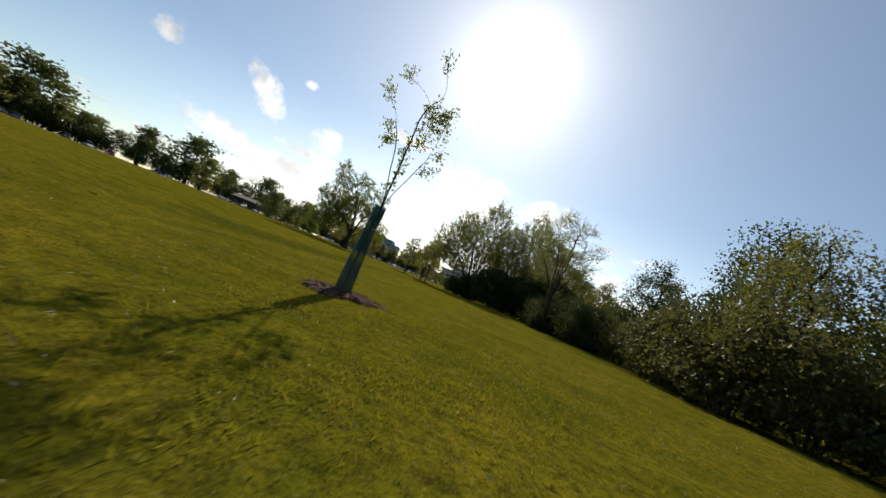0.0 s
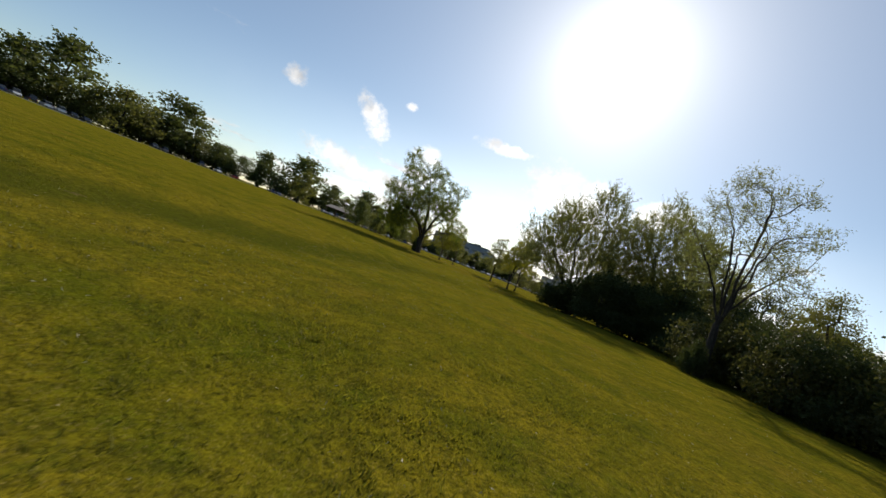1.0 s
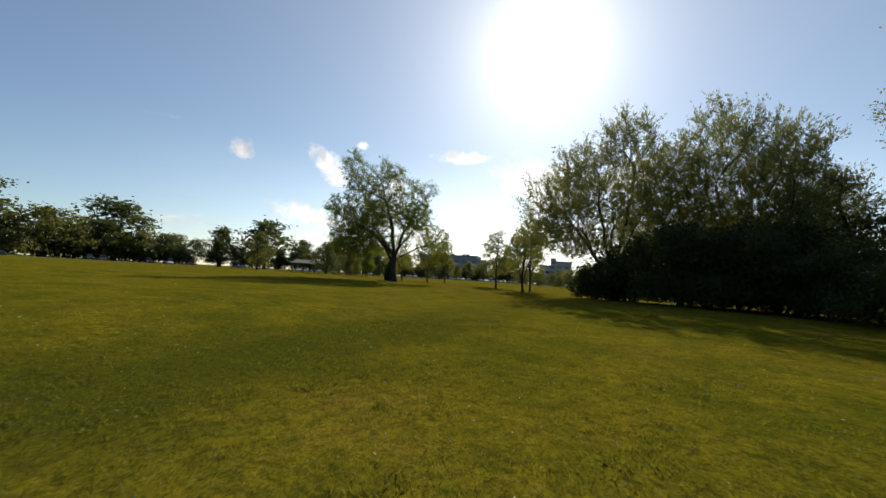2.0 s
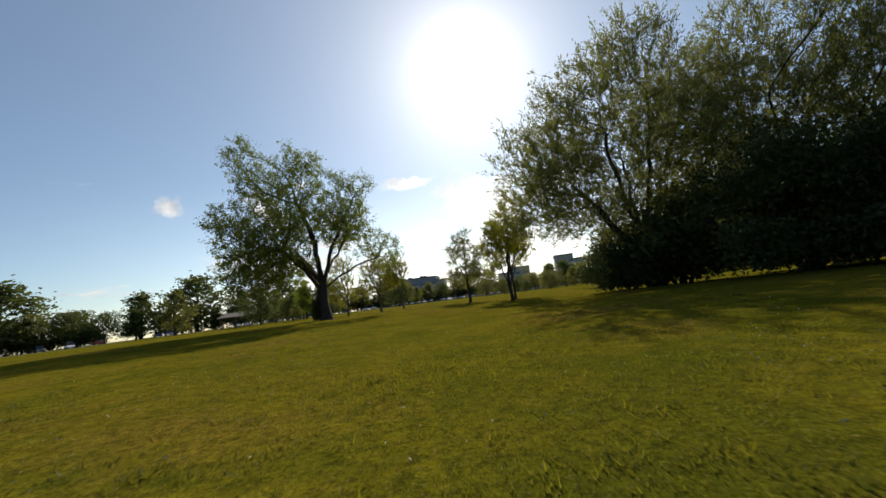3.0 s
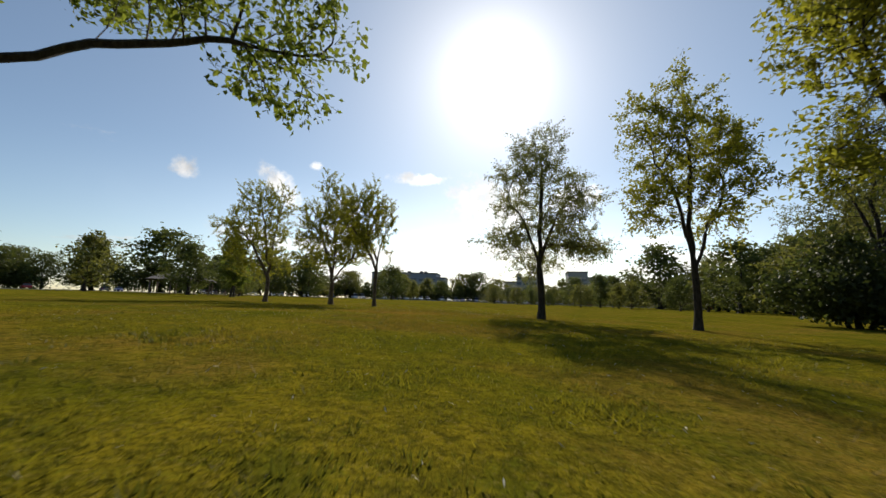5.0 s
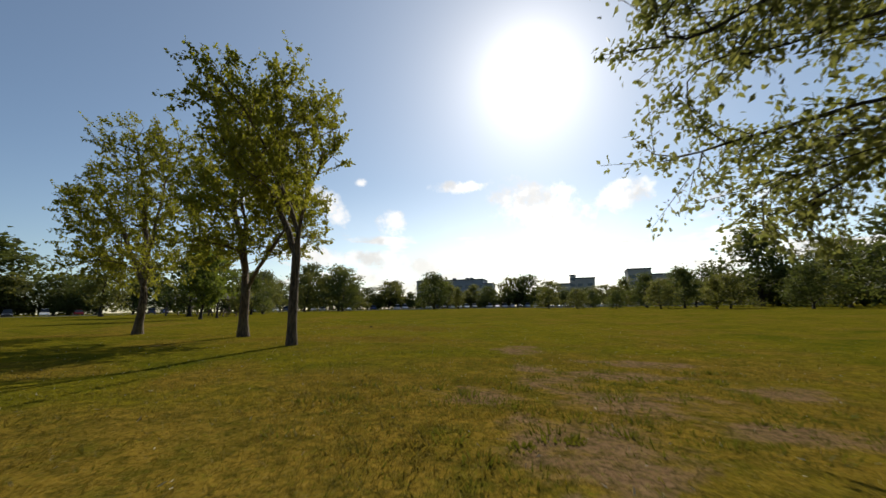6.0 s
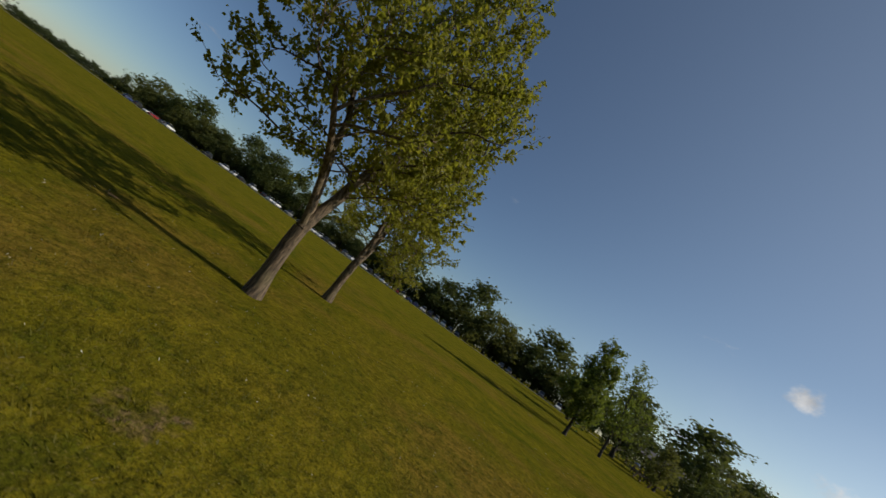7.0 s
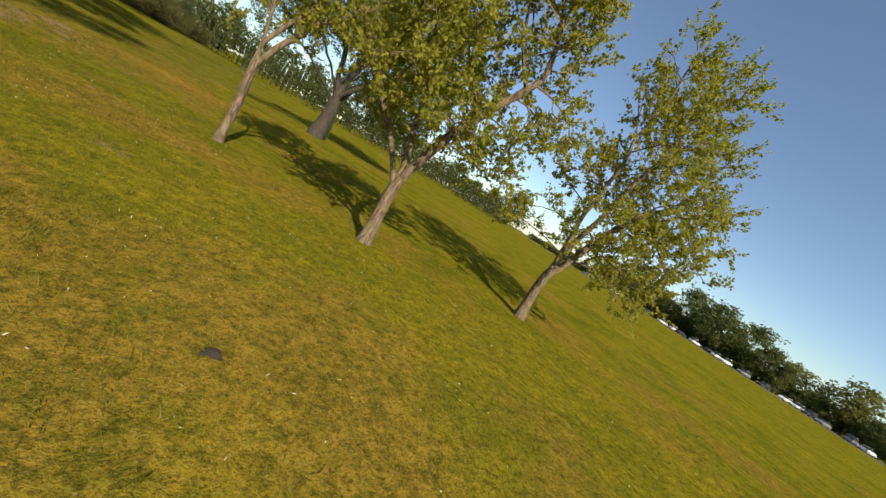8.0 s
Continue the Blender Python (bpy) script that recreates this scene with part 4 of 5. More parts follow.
grow("lawn_tree", "slim tree with airy yellow-green crown", "tree", on_ground(-4.11, 62.0), SLIM, 0.095, 1.9, 32, LEAF_MAPLE, BARK, points=480, step=0.2,
     limbs=((0.1, 0.1, 6.0), (-0.8, 0.1, 4.6), (0.9, 0.2, 4.2)), leaf=(0.085, 0.05), shoot=0.45, per=26, every=0.8, lift=0.4, group="trees on the lawn")
TWIN = [(-0.9, 0.2, 2.8, 0.9, 0.7), (-1.1, -0.2, 4.0, 1.0, 0.8), (1.1, 0.3, 3.6, 0.9, 0.8), (0.6, -0.4, 4.7, 1.0, 0.9), (-0.3, 0.3, 5.4, 0.9, 0.9), (1.3, 0.2, 5.6, 0.8, 0.8),
        (0.4, 0.1, 6.6, 0.6, 0.8), (0.5, -0.1, 7.7, 0.4, 0.8), (1.1, -0.1, 6.8, 0.35, 0.7), (-0.7, 0.6, 5.0, 0.8, 0.6), (0.0, -0.9, 3.9, 0.9, 0.7)]
grow("lawn_tree", "airy tree with a low forked trunk and pointed top", "tree", on_ground(-4.59, 55.5, 0, 0.86), TWIN, 0.125, 0.8, 33, LEAF_MAPLE, BARK, points=760, step=0.2,
     limbs=((0.45, 0.0, 6.6), (-0.9, 0.2, 3.4), (1.2, 0.2, 4.6)), leaf=(0.085, 0.05), shoot=0.48, per=28, every=0.8, lift=0.45, group="trees on the lawn")
grow("lawn_tree", "taller airy tree standing before the wood", "tree", on_ground(6.8, 69.2), crown_lobes(34, 10.2, 3.3, 3.0, 16, 0.35, 0.36), 0.16, 3.0, 34, LEAF_OLIVE, BARK, points=900, step=0.25,
     limbs=((-1.2, 0.3, 7.5), (1.6, 0.2, 7.0), (0.3, -1.2, 6.0), (0.2, 0.2, 9.0)), leaf=(0.10, 0.06), shoot=0.55, per=14, every=0.85, shoots=2, group="trees on the lawn")
grow("lawn_tree", "small dense dark green tree", "tree", on_ground(-31.6, 80.9), crown_lobes(35, 5.4, 1.6, 0.9, 12, 0.3, 0.42), 0.09, 0.9, 35, LEAF_GREEN, BARK, points=420, step=0.2,
     leaf=(0.13, 0.08), shoot=0.4, per=14, every=0.95, shoots=3, lean=(0.12, 0.0), group="trees on the lawn")
grow("lawn_tree", "small airy green tree", "tree", on_ground(-34.0, 84.5), crown_lobes(36, 5.8, 1.7, 1.4, 11, 0.4, 0.42), 0.08, 1.5, 36, LEAF_GREEN, BARK, points=360, step=0.22,
     leaf=(0.13, 0.08), shoot=0.4, per=9, every=0.8, group="trees on the lawn")
M1 = [(-0.6, 0.0, 5.0, 0.8, 0.9), (-1.4, 0.1, 4.4, 0.7, 0.8), (0.25, 0.2, 4.3, 0.7, 0.8), (-0.5, -0.6, 3.8, 0.9, 0.8), (0.35, -0.3, 3.0, 0.6, 0.6), (-1.0, 0.5, 3.4, 0.8, 0.7), (-0.2, 0.7, 4.7, 0.7, 0.8), (-0.4, 0.1, 2.8, 0.7, 0.5), (-0.5, 0.1, 5.8, 0.4, 0.6), (-1.7, 0.0, 3.6, 0.6, 0.5), (-1.3, -0.6, 5.0, 0.5, 0.6), (-0.3, -1.2, 3.7, 0.6, 0.6), (-0.5, -1.5, 4.5, 0.6, 0.6), (-0.2, -1.1, 3.0, 0.5, 0.4)]
grow("maple", "young maple with a pale leaning trunk", "maple tree", on_ground(-14.36, 67.05, 0, 0.88), M1, 0.09, 2.2, 41, LEAF_MAPLE, BARK_PALE, points=680, step=0.19,
     limbs=((-0.6, 0.1, 3.5), (0.3, 0.2, 3.5), (-1.5, 0.2, 4.0)), lean=(0.03, 0.0), leaf=(0.070, 0.052), shoot=0.5, per=31, every=0.55, loose=0.025, lift=0.55, up=0.15, group="row of maples")
M2 = [(-1.2, 0.1, 4.4, 0.9, 0.9), (-0.3, 0.2, 5.3, 0.9, 1.0), (0.3, -0.2, 4.2, 0.8, 0.8), (-0.6, -0.7, 3.6, 0.9, 0.7), (1.2, -0.1, 2.7, 0.7, 0.5), (1.3, -0.6, 3.3, 0.6, 0.5), (-1.5, 0.3, 3.4, 0.8, 0.7), (0.5, 0.5, 3.3, 0.8, 0.7), (-0.5, 0.7, 4.6, 0.9, 0.8), (0.9, -0.2, 3.5, 0.6, 0.6), (-0.5, 0.0, 6.3, 0.5, 0.6), (0.7, -1.4, 2.1, 0.6, 0.5), (0.5, -0.6, 1.9, 0.6, 0.4), (0.4, -1.2, 3.0, 0.7, 0.6), (-0.4, 0.7, 2.6, 0.7, 0.5), (-1.0, -0.7, 2.3, 0.7, 0.5), (-1.0, 0.4, 2.2, 0.6, 0.45), (0.9, 0.8, 2.5, 0.7, 0.5), (1.2, 0.2, 3.3, 0.7, 0.6), (0.3, 1.1, 2.3, 0.6, 0.5), (0.6, 1.2, 3.4, 0.7, 0.6)]
grow("maple", "young maple forking low above the lawn", "maple tree", on_ground(-17.2, 69.05, 0, 0.97), M2, 0.115, 1.1, 42, LEAF_MAPLE, BARK_PALE, points=1000, step=0.19,
     limbs=((-1.1, 0.5, 3.8), (1.3, -0.3, 2.6), (0.3, -0.7, 3.4)), lean=(-0.04, 0.0), leaf=(0.070, 0.052), shoot=0.5, per=31, every=0.55, loose=0.025, lift=0.5, up=0.15, group="row of maples")
M3 = [(-0.9, 0.0, 5.6, 0.9, 1.0), (0.2, 0.2, 5.4, 0.8, 1.0), (-1.7, 0.2, 4.6, 0.9, 0.8), (-2.7, 0.1, 4.1, 0.7, 0.5), (-3.3, 0.2, 4.3, 0.5, 0.3), (-1.2, -0.6, 3.6, 0.9, 0.8), (-0.2, 0.6, 4.2, 0.9, 0.8), (0.3, -0.3, 3.4, 0.8, 0.7), (-1.8, -0.3, 2.9, 0.7, 0.5), (-0.9, 0.5, 2.9, 0.8, 0.6), (-0.7, 0.1, 6.1, 0.6, 0.5), (-0.8, 0.7, 1.7, 0.6, 0.4), (-1.4, 1.2, 2.7, 0.7, 0.6), (0.9, -0.8, 1.9, 0.6, 0.4), (-0.2, 0.2, 2.1, 0.8, 0.5), (-1.3, 0.9, 3.6, 0.7, 0.6), (-1.1, -0.9, 2.1, 0.7, 0.5), (0.4, 0.9, 2.3, 0.7, 0.5), (-1.8, 0.5, 2.0, 0.7, 0.5), (-2.2, 0.3, 2.8, 0.8, 0.6), (-1.5, 1.0, 1.5, 0.6, 0.4), (-2.5, 0.6, 3.4, 0.7, 0.6)]
grow("maple", "young maple with a broad low yellow-green crown", "maple tree", on_ground(-20.8, 69.2, 0, 0.94), M3, 0.11, 1.15, 43, LEAF_MAPLE, BARK_PALE, points=970, step=0.19,
     limbs=((-0.8, 0.1, 5.2), (0.2, 0.2, 4.6), (-2.2, 0.1, 4.0)), leaf=(0.070, 0.052), shoot=0.5, per=31, every=0.55, loose=0.025, lift=0.5, up=0.15, group="row of maples")

# ---- the thicket along the edge ----
TALL = [(x * 1.0, y, z, a, b) for x, y, z, a, b in crown_lobes(53, 10.8, 3.3, 3.8, 24, 0.15, 0.28)]
grow("open_tree", "tall thin-leaved tree with many upright bare limbs", "tree", on_ground(6.48, 31.4, 0, 0.92), TALL, 0.18, 2.9, 51, LEAF_WILD, BARK, points=1900, step=0.27,
     limbs=((-0.8, 0.2, 8.0), (0.5, -0.3, 8.9), (1.5, 0.2, 8.0), (-1.8, 0.0, 6.2), (0.2, 1.4, 7.4), (0.1, -1.5, 6.8), (2.2, -0.4, 6.2)), leaf=(0.085, 0.05), shoot=0.5, per=11, every=0.75, lift=0.35, up=0.12, shoots=2, loose=0.08)
FEATHER = [(-3.6, -0.5, 5.2, 2.1, 1.7), (-4.6, 0.3, 3.8, 1.6, 1.4), (-1.8, -1.4, 8.0, 2.2, 1.9), (0.6, -0.8, 9.6, 2.2, 1.9), (2.8, 0.2, 8.0, 2.4, 2.0), (0.2, 1.2, 6.4, 2.6, 2.2),
           (-1.6, 1.8, 5.0, 2.4, 1.9), (3.8, -0.6, 5.0, 2.2, 1.9), (1.0, -2.2, 5.6, 2.0, 1.8), (0.4, 0.2, 11.2, 1.3, 1.2), (-2.8, 0.6, 9.0, 1.3, 1.2), (-5.0, -1.2, 6.2, 1.2, 1.2), (-4.6, 1.0, 5.0, 1.4, 1.4), (-4.2, -1.8, 4.2, 1.4, 1.3), (-3.2, 1.4, 7.6, 1.6, 1.4), (-2.4, 2.6, 4.0, 1.8, 1.6), (1.5, 0.4, 3.4, 2.0, 1.2), (-1.0, -1.0, 3.2, 2.0, 1.1), (-2.6, 3.4, 6.5, 1.6, 1.6), (-2.2, 3.8, 4.2, 1.5, 1.5), (-1.6, 4.2, 8.6, 1.5, 1.5), (-3.4, 2.8, 8.0, 1.2, 1.2)]
feathery = grow("feathery_tree", "broad many-stemmed tree with long feathery foliage", "tree", on_ground(1.8, 50.6, 0, 1.06), FEATHER, 0.24, 0.5, 52, LEAF_WILD, BARK, points=2900, step=0.3,
     limbs=((-3.0, -0.3, 5.2), (-1.2, -0.8, 7.6), (0.5, -0.4, 9.4), (2.6, 0.2, 7.4), (0.2, 1.6, 6.6), (3.2, -0.4, 4.8), (-2.0, 1.6, 4.8)), leaf=(0.16, 0.042), shoot=0.85, per=22, every=0.85, shoots=2, lift=0.6, droop=-0.4, comb=1.2, flare=0.8)
copy_thing(feathery, on_ground(8.6, 51.0, 150, 1.06))


def bush_model(seed, leaves, density=26, leaf=(0.13, 0.08)):
    rng = np.random.default_rng(seed)
    lobes = []
    for k in range(13):
        a = k * 2.4
        r = 0.85 * math.sqrt((k + 0.3) / 13)
        z = (0.38 if k % 2 else rng.uniform(0.7, 1.3)) if k else 1.4
        lobes.append((r * math.cos(a), r * math.sin(a), z, rng.uniform(0.42, 0.6), min(z, rng.uniform(0.42, 0.62))))
    return lobes, density, leaf, leaves


def bush(name, label, m, seed, leaves, per=18, density=34, leaf=(0.10, 0.065), group=""):
    lobes, d, lf, lv = bush_model(seed, leaves, density, leaf)
    return tree(name, label, "bush", m, lobes, 0.035, 0.4, lf, d, per, seed, lv, BARK, stems=4, spread=0.13, group=group, sides=6, thin=0.05, twig_mesh=False)


dark_bush = bush("bush", "dense dark rounded bush on the lawn's edge", on_ground(0.4, 49.7, 20, 1.5), 61, LEAF_DARK, 24, 46, group="dark bushes")
for x, y, a, s in ((2.4, 49.4, 30, 1.5), (4.6, 68.0, 200, 1.4), (8.4, 65.4, 260, 1.15)):
    copy_thing(dark_bush, on_ground(x, y, a, s))
copy_thing(dark_bush, on_ground(-16.3, 53.35, 40) @ Matrix.Diagonal((0.15, 0.15, 0.62, 1)))
copy_thing(dark_bush, on_ground(5.9, 30.9, 70) @ Matrix.Diagonal((0.34, 0.34, 0.6, 1)))
MOUND = [tuple(2.15 * c for c in l) for l in bush_model(64, LEAF_DARK)[0]]
mound = tree("bush", "very large dark bush reaching down to the grass", "bush", on_ground(4.3, 45.4, 130, 1.2), MOUND, 0.06, 0.6, (0.13, 0.085), 11, 24, 64, LEAF_DARK, BARK, stems=5, spread=0.2, group="dark bushes", sides=6, twig_mesh=False)
for x, y, a, s in ((6.6, 44.4, 250, 0.95), (6.4, 48.0, 20, 0.95)):
    copy_thing(mound, on_ground(x, y, a, s))
hedge_a = bush("bush", "tangled olive-green shrub in the thicket", on_ground(6.3, 5.2, 0, 1.3), 62, LEAF_HEDGE, 19, 36, (0.085, 0.056), group="thicket shrubs")
hedge_b = bush("bush", "leafy green shrub at the foot of the thicket", on_ground(8.1, 9.4, 0, 1.5), 63, LEAF_HEDGE, 19, 36, (0.085, 0.056), group="thicket shrubs")
hrng = random.Random(4)
for x, y, a, s in ((8.6, 45.2, 10, 1.0), (8.7, 27.4, 80, 0.62), (9.3, 30.2, 200, 0.7), (8.6, 38.2, 10, 0.7), (9.6, 34.2, 300, 0.8), (8.6, 41.6, 200, 0.65)):
    copy_thing(mound, on_ground(x, y, a, s))
for k in range(24):
    y = -5.0 + k * 1.75
    x = 7.3 + 1.2 * math.sin(y * 0.35) + hrng.uniform(-0.3, 0.6) + (1.2 if y > 20 else 0)
    if abs(x - 6.5) < 1.5 and abs(y - 31.4) < 1.5:
        x += 2.5
    copy_thing((hedge_a, hedge_b)[k % 2], on_ground(x, y, hrng.uniform(0, 360), hrng.uniform(0.85, 1.55)))

wood_trees = [
    tree("wood_tree", "dense olive-green tree in the wood's edge", "tree", on_ground(9.6, 10.7), crown_lobes(71, 7.0, 2.7, 0.8, 14, 0.45), 0.16, 1.4, (0.10, 0.07), 12, 17, 71, LEAF_OLIVE, BARK, spread=0.15, thin=0.0, twig_mesh=False, group="trees of the wood"),
    tree("wood_tree", "olive-leaved tree in the wood's edge", "tree", on_ground(11.6, 17.7), crown_lobes(72, 7.0, 2.4, 0.9, 13, 0.55), 0.15, 1.6, (0.12, 0.082), 12, 13, 72, LEAF_HEDGE, BARK, spread=0.2, thin=0.15, twig_mesh=False, group="trees of the wood"),
    tree("wood_tree", "shady dark-leaved tree in the wood", "tree", on_ground(10.6, 25.2), crown_lobes(73, 7.0, 2.9, 0.7, 14, 0.4), 0.18, 1.3, (0.12, 0.082), 12, 13, 73, LEAF_DARK, BARK, spread=0.2, thin=0.08, twig_mesh=False, group="trees of the wood"),
]
for k, (x, y, s) in enumerate(((8.6, 13.6, 0.95), (10.3, 3.7, 1.0), (9.1, -2.8, 0.9), (14.1, 9.2, 1.25), (15.6, 1.2, 1.2), (13.6, 21.4, 1.42), (11.1, 32.7, 0.85), (17.0, 34.0, 1.2), (12.0, 39.0, 0.9), (9.0, 44.5, 1.0), (13.0, 48.0, 1.25), (13.5, 73.0, 1.1), (13.5, 62.0, 1.2), (16.0, 54.0, 1.4), (17.0, 66.0, 1.4))):
    copy_thing(wood_trees[k % 3], on_ground(x, y, k * 67.0, s))

# ---- road, parked cars and far trees ----
ROAD = [(-176, -200), (-160, -90), (-150, -20), (-146, 40), (-140, 90), (-118, 140), (-82, 178), (-38, 203), (10, 212), (70, 216), (150, 208), (240, 190)]


def along(line, step, start=0.0):
    """Points and headings every step metres on a rounded line."""
    p = np.array(line, float)
    t = np.arange(len(p))
    tt = np.linspace(0, len(p) - 1, 1200)
    sm = np.stack([np.interp(tt, t, p[:, i]) for i in (0, 1)], -1)
    ker = np.ones(121) / 121
    pad = np.pad(sm, ((60, 60), (0, 0)), mode="edge")
    sm = np.stack([np.convolve(pad[:, i], ker, "valid") for i in (0, 1)], -1)
    d = np.r_[0, np.cumsum(np.linalg.norm(np.diff(sm, axis=0), axis=1))]
    s = np.arange(start, d[-1], step)
    q = np.stack([np.interp(s, d, sm[:, i]) for i in (0, 1)], -1)
    g = np.gradient(q, axis=0)
    return q, np.arctan2(g[:, 1], g[:, 0])


def build_road():
    q, a = along(ROAD, 4.0)
    nrm = np.stack([-np.sin(a), np.cos(a)], -1)
    for name, o0, o1, z0, z1, mat, label in (("road", 0.0, 13.0, 0.02, 0.05, ASPHALT, "grey asphalt car park road behind the lawn"), ("kerb", -0.35, 0.0, 0.13, 0.13, KERB, "pale concrete kerb along the car park")):
        v, f = [], []
        for (x, y), n in zip(q, nrm):
            base = 0.0
            for off, z in ((o0, -0.3), (o0, z0), (o1, z1), (o1, -0.3)):
                px, py = x + n[0] * off, y + n[1] * off
                v.append((px, py, float(ground_z(px, py)) + z))
        for i in range(len(q) - 1):
            for k in range(3):
                f.append((i * 4 + k, i * 4 + k + 1, i * 4 + k + 5, i * 4 + k + 4))
        ob = new(name, mesh_np(name, np.array(v), np.array(f), mat))
        tagged(ob, label, name, kind="structure")


build_road()

GLASS = plain("car_glass", (0.03, 0.035, 0.04), 0.08, 0, 0.05)
TYRE = plain("tyre_rubber", (0.02, 0.02, 0.02), 0.85)
RIM = plain("rim_alloy", (0.5, 0.5, 0.52), 0.35, 0.9)
LAMP = plain("headlamp", (0.75, 0.76, 0.78), 0.15)
TAIL = plain("tail_lamp", (0.35, 0.02, 0.02), 0.25)


def paint(name, color):
    m = plain(name, color, 0.28, 0.0, 0.04)
    m.node_tree.nodes["Principled BSDF"].inputs["Coat Weight"].default_value = 0.6
    return m


PAINTS = [("silver", paint("paint_silver", (0.55, 0.56, 0.58))), ("white", paint("paint_white", (0.8, 0.8, 0.78))), ("black", paint("paint_black", (0.02, 0.02, 0.022))),
          ("dark blue", paint("paint_blue", (0.03, 0.05, 0.14))), ("red", paint("paint_red", (0.3, 0.02, 0.02))), ("grey", paint("paint_grey", (0.16, 0.165, 0.17)))]


def loft(bm, sections, close=True):
    rows = [[bm.verts.new(p) for p in s] for s in sections]
    for a, b in zip(rows, rows[1:]):
        for i in range(len(a) - 1):
            bm.faces.new((a[i], a[i + 1], b[i + 1], b[i]))
    if close:
        bm.faces.new(rows[0])
        bm.faces.new(rows[-1][::-1])


def car(color, mat, m, tall=0.0, long=4.5):
    """A parked car: body, cabin glass with roof, wheels, lamps. Front towards +x."""
    c = thing("car", m, f"{color} {'van' if tall > 0.3 else 'car'} parked along the lawn's far edge", "car", "parked cars")
    bm = bmesh.new()
    h = long / 2
    prof = [(-h, 0.35, 0.62), (-h + 0.08, 0.28, 0.9), (-h + 0.7, 0.24, 0.98), (-0.2, 0.24, 0.98), (h - 1.2, 0.24, 0.96), (h - 0.3, 0.26, 0.8), (h, 0.35, 0.58)]
    loft(bm, [[(x, s * w, z) for s, w, z in ((-1, 0.78, lo), (-1, 0.88, lo + 0.12), (-1, 0.9, (lo + hi) / 2), (-1, 0.82, hi), (1, 0.82, hi), (1, 0.9, (lo + hi) / 2), (1, 0.88, lo + 0.12), (1, 0.78, lo))] for x, lo, hi in prof])
    part("body", bm, mat, c)
    rt = 1.44 + tall
    bm = bmesh.new()
    cab = [(-h + 0.25, 0.97, 0.99, 0.76), (-h + 0.75, 0.97, rt - 0.04, 0.62), (0.2, 0.97, rt - 0.02, 0.63), (h - 1.35, 0.95, 0.98, 0.76)]
    loft(bm, [[(x, -0.8, lo), (x, -w, hi), (x, w, hi), (x, 0.8, lo)] for x, lo, hi, w in cab])
    part("cabin_glass", bm, GLASS, c, "dark tinted car glass")
    bm = bmesh.new()
    box(bm, -h + 0.72, 0.26, -0.64, 0.64, rt - 0.035, rt + 0.015, 0.02)
    part("roof", bm, mat, c)
    for x in (-h + 0.85, h - 0.85):
        for s in (-1, 1):
            bm = bmesh.new()
            bmesh.ops.create_cone(bm, cap_ends=True, segments=14, radius1=0.32, radius2=0.32, depth=0.2, matrix=pose(x, s * 0.8, 0.32, 90, 0, 0))
            w = part("wheel", bm, TYRE, c)
            bm = bmesh.new()
            bmesh.ops.create_cone(bm, cap_ends=True, segments=12, radius1=0.19, radius2=0.16, depth=0.03, matrix=pose(x, s * 0.905, 0.32, 90 * s, 0, 0))
            part("rim", bm, RIM, w)
    for s in (-1, 1):
        bm = bmesh.new()
        box(bm, h - 0.16, h - 0.02, s * 0.62 - 0.15, s * 0.62 + 0.15, 0.6, 0.72, 0.02)
        part("headlight", bm, LAMP, c)
        bm = bmesh.new()
        box(bm, -h + 0.0, -h + 0.09, s * 0.66 - 0.12, s * 0.66 + 0.12, 0.68, 0.84, 0.02)
        part("tail_light", bm, TAIL, c)
    return c


def park_cars():
    q, a = along(ROAD, 2.9)
    rng = random.Random(12)
    models = {}
    for (x, y), ang in zip(q, a):
        full = (y > 15 and x < 120) or y > 150
        if x > 130 or y < -70 or rng.random() > (0.72 if full else 0.5):
            continue
        if 92 < y < 150 and rng.random() < 0.7:
            continue
        k = rng.choices(range(6), (4, 4, 3, 2, 1, 3))[0]
        tall = rng.choice((0.0, 0.0, 0.28, 0.42))
        n = Vector((-math.sin(ang), math.cos(ang)))
        px, py = x + n.x * 2.9, y + n.y * 2.9
        m = pose(px, py, float(ground_z(px, py)) + 0.04, 0, 0, math.degrees(ang) + rng.choice((90, 270)) + rng.uniform(-2, 2))
        if (k, tall) in models:
            copy_thing(models[k, tall], m)
        else:
            models[k, tall] = car(PAINTS[k][0], PAINTS[k][1], m, tall, 4.5)


park_cars()


BACK = [(-112, -75), (-75, -105), (-30, -105), (15, -80), (42, -35), (55, 30), (72, 105), (115, 165), (190, 195)]


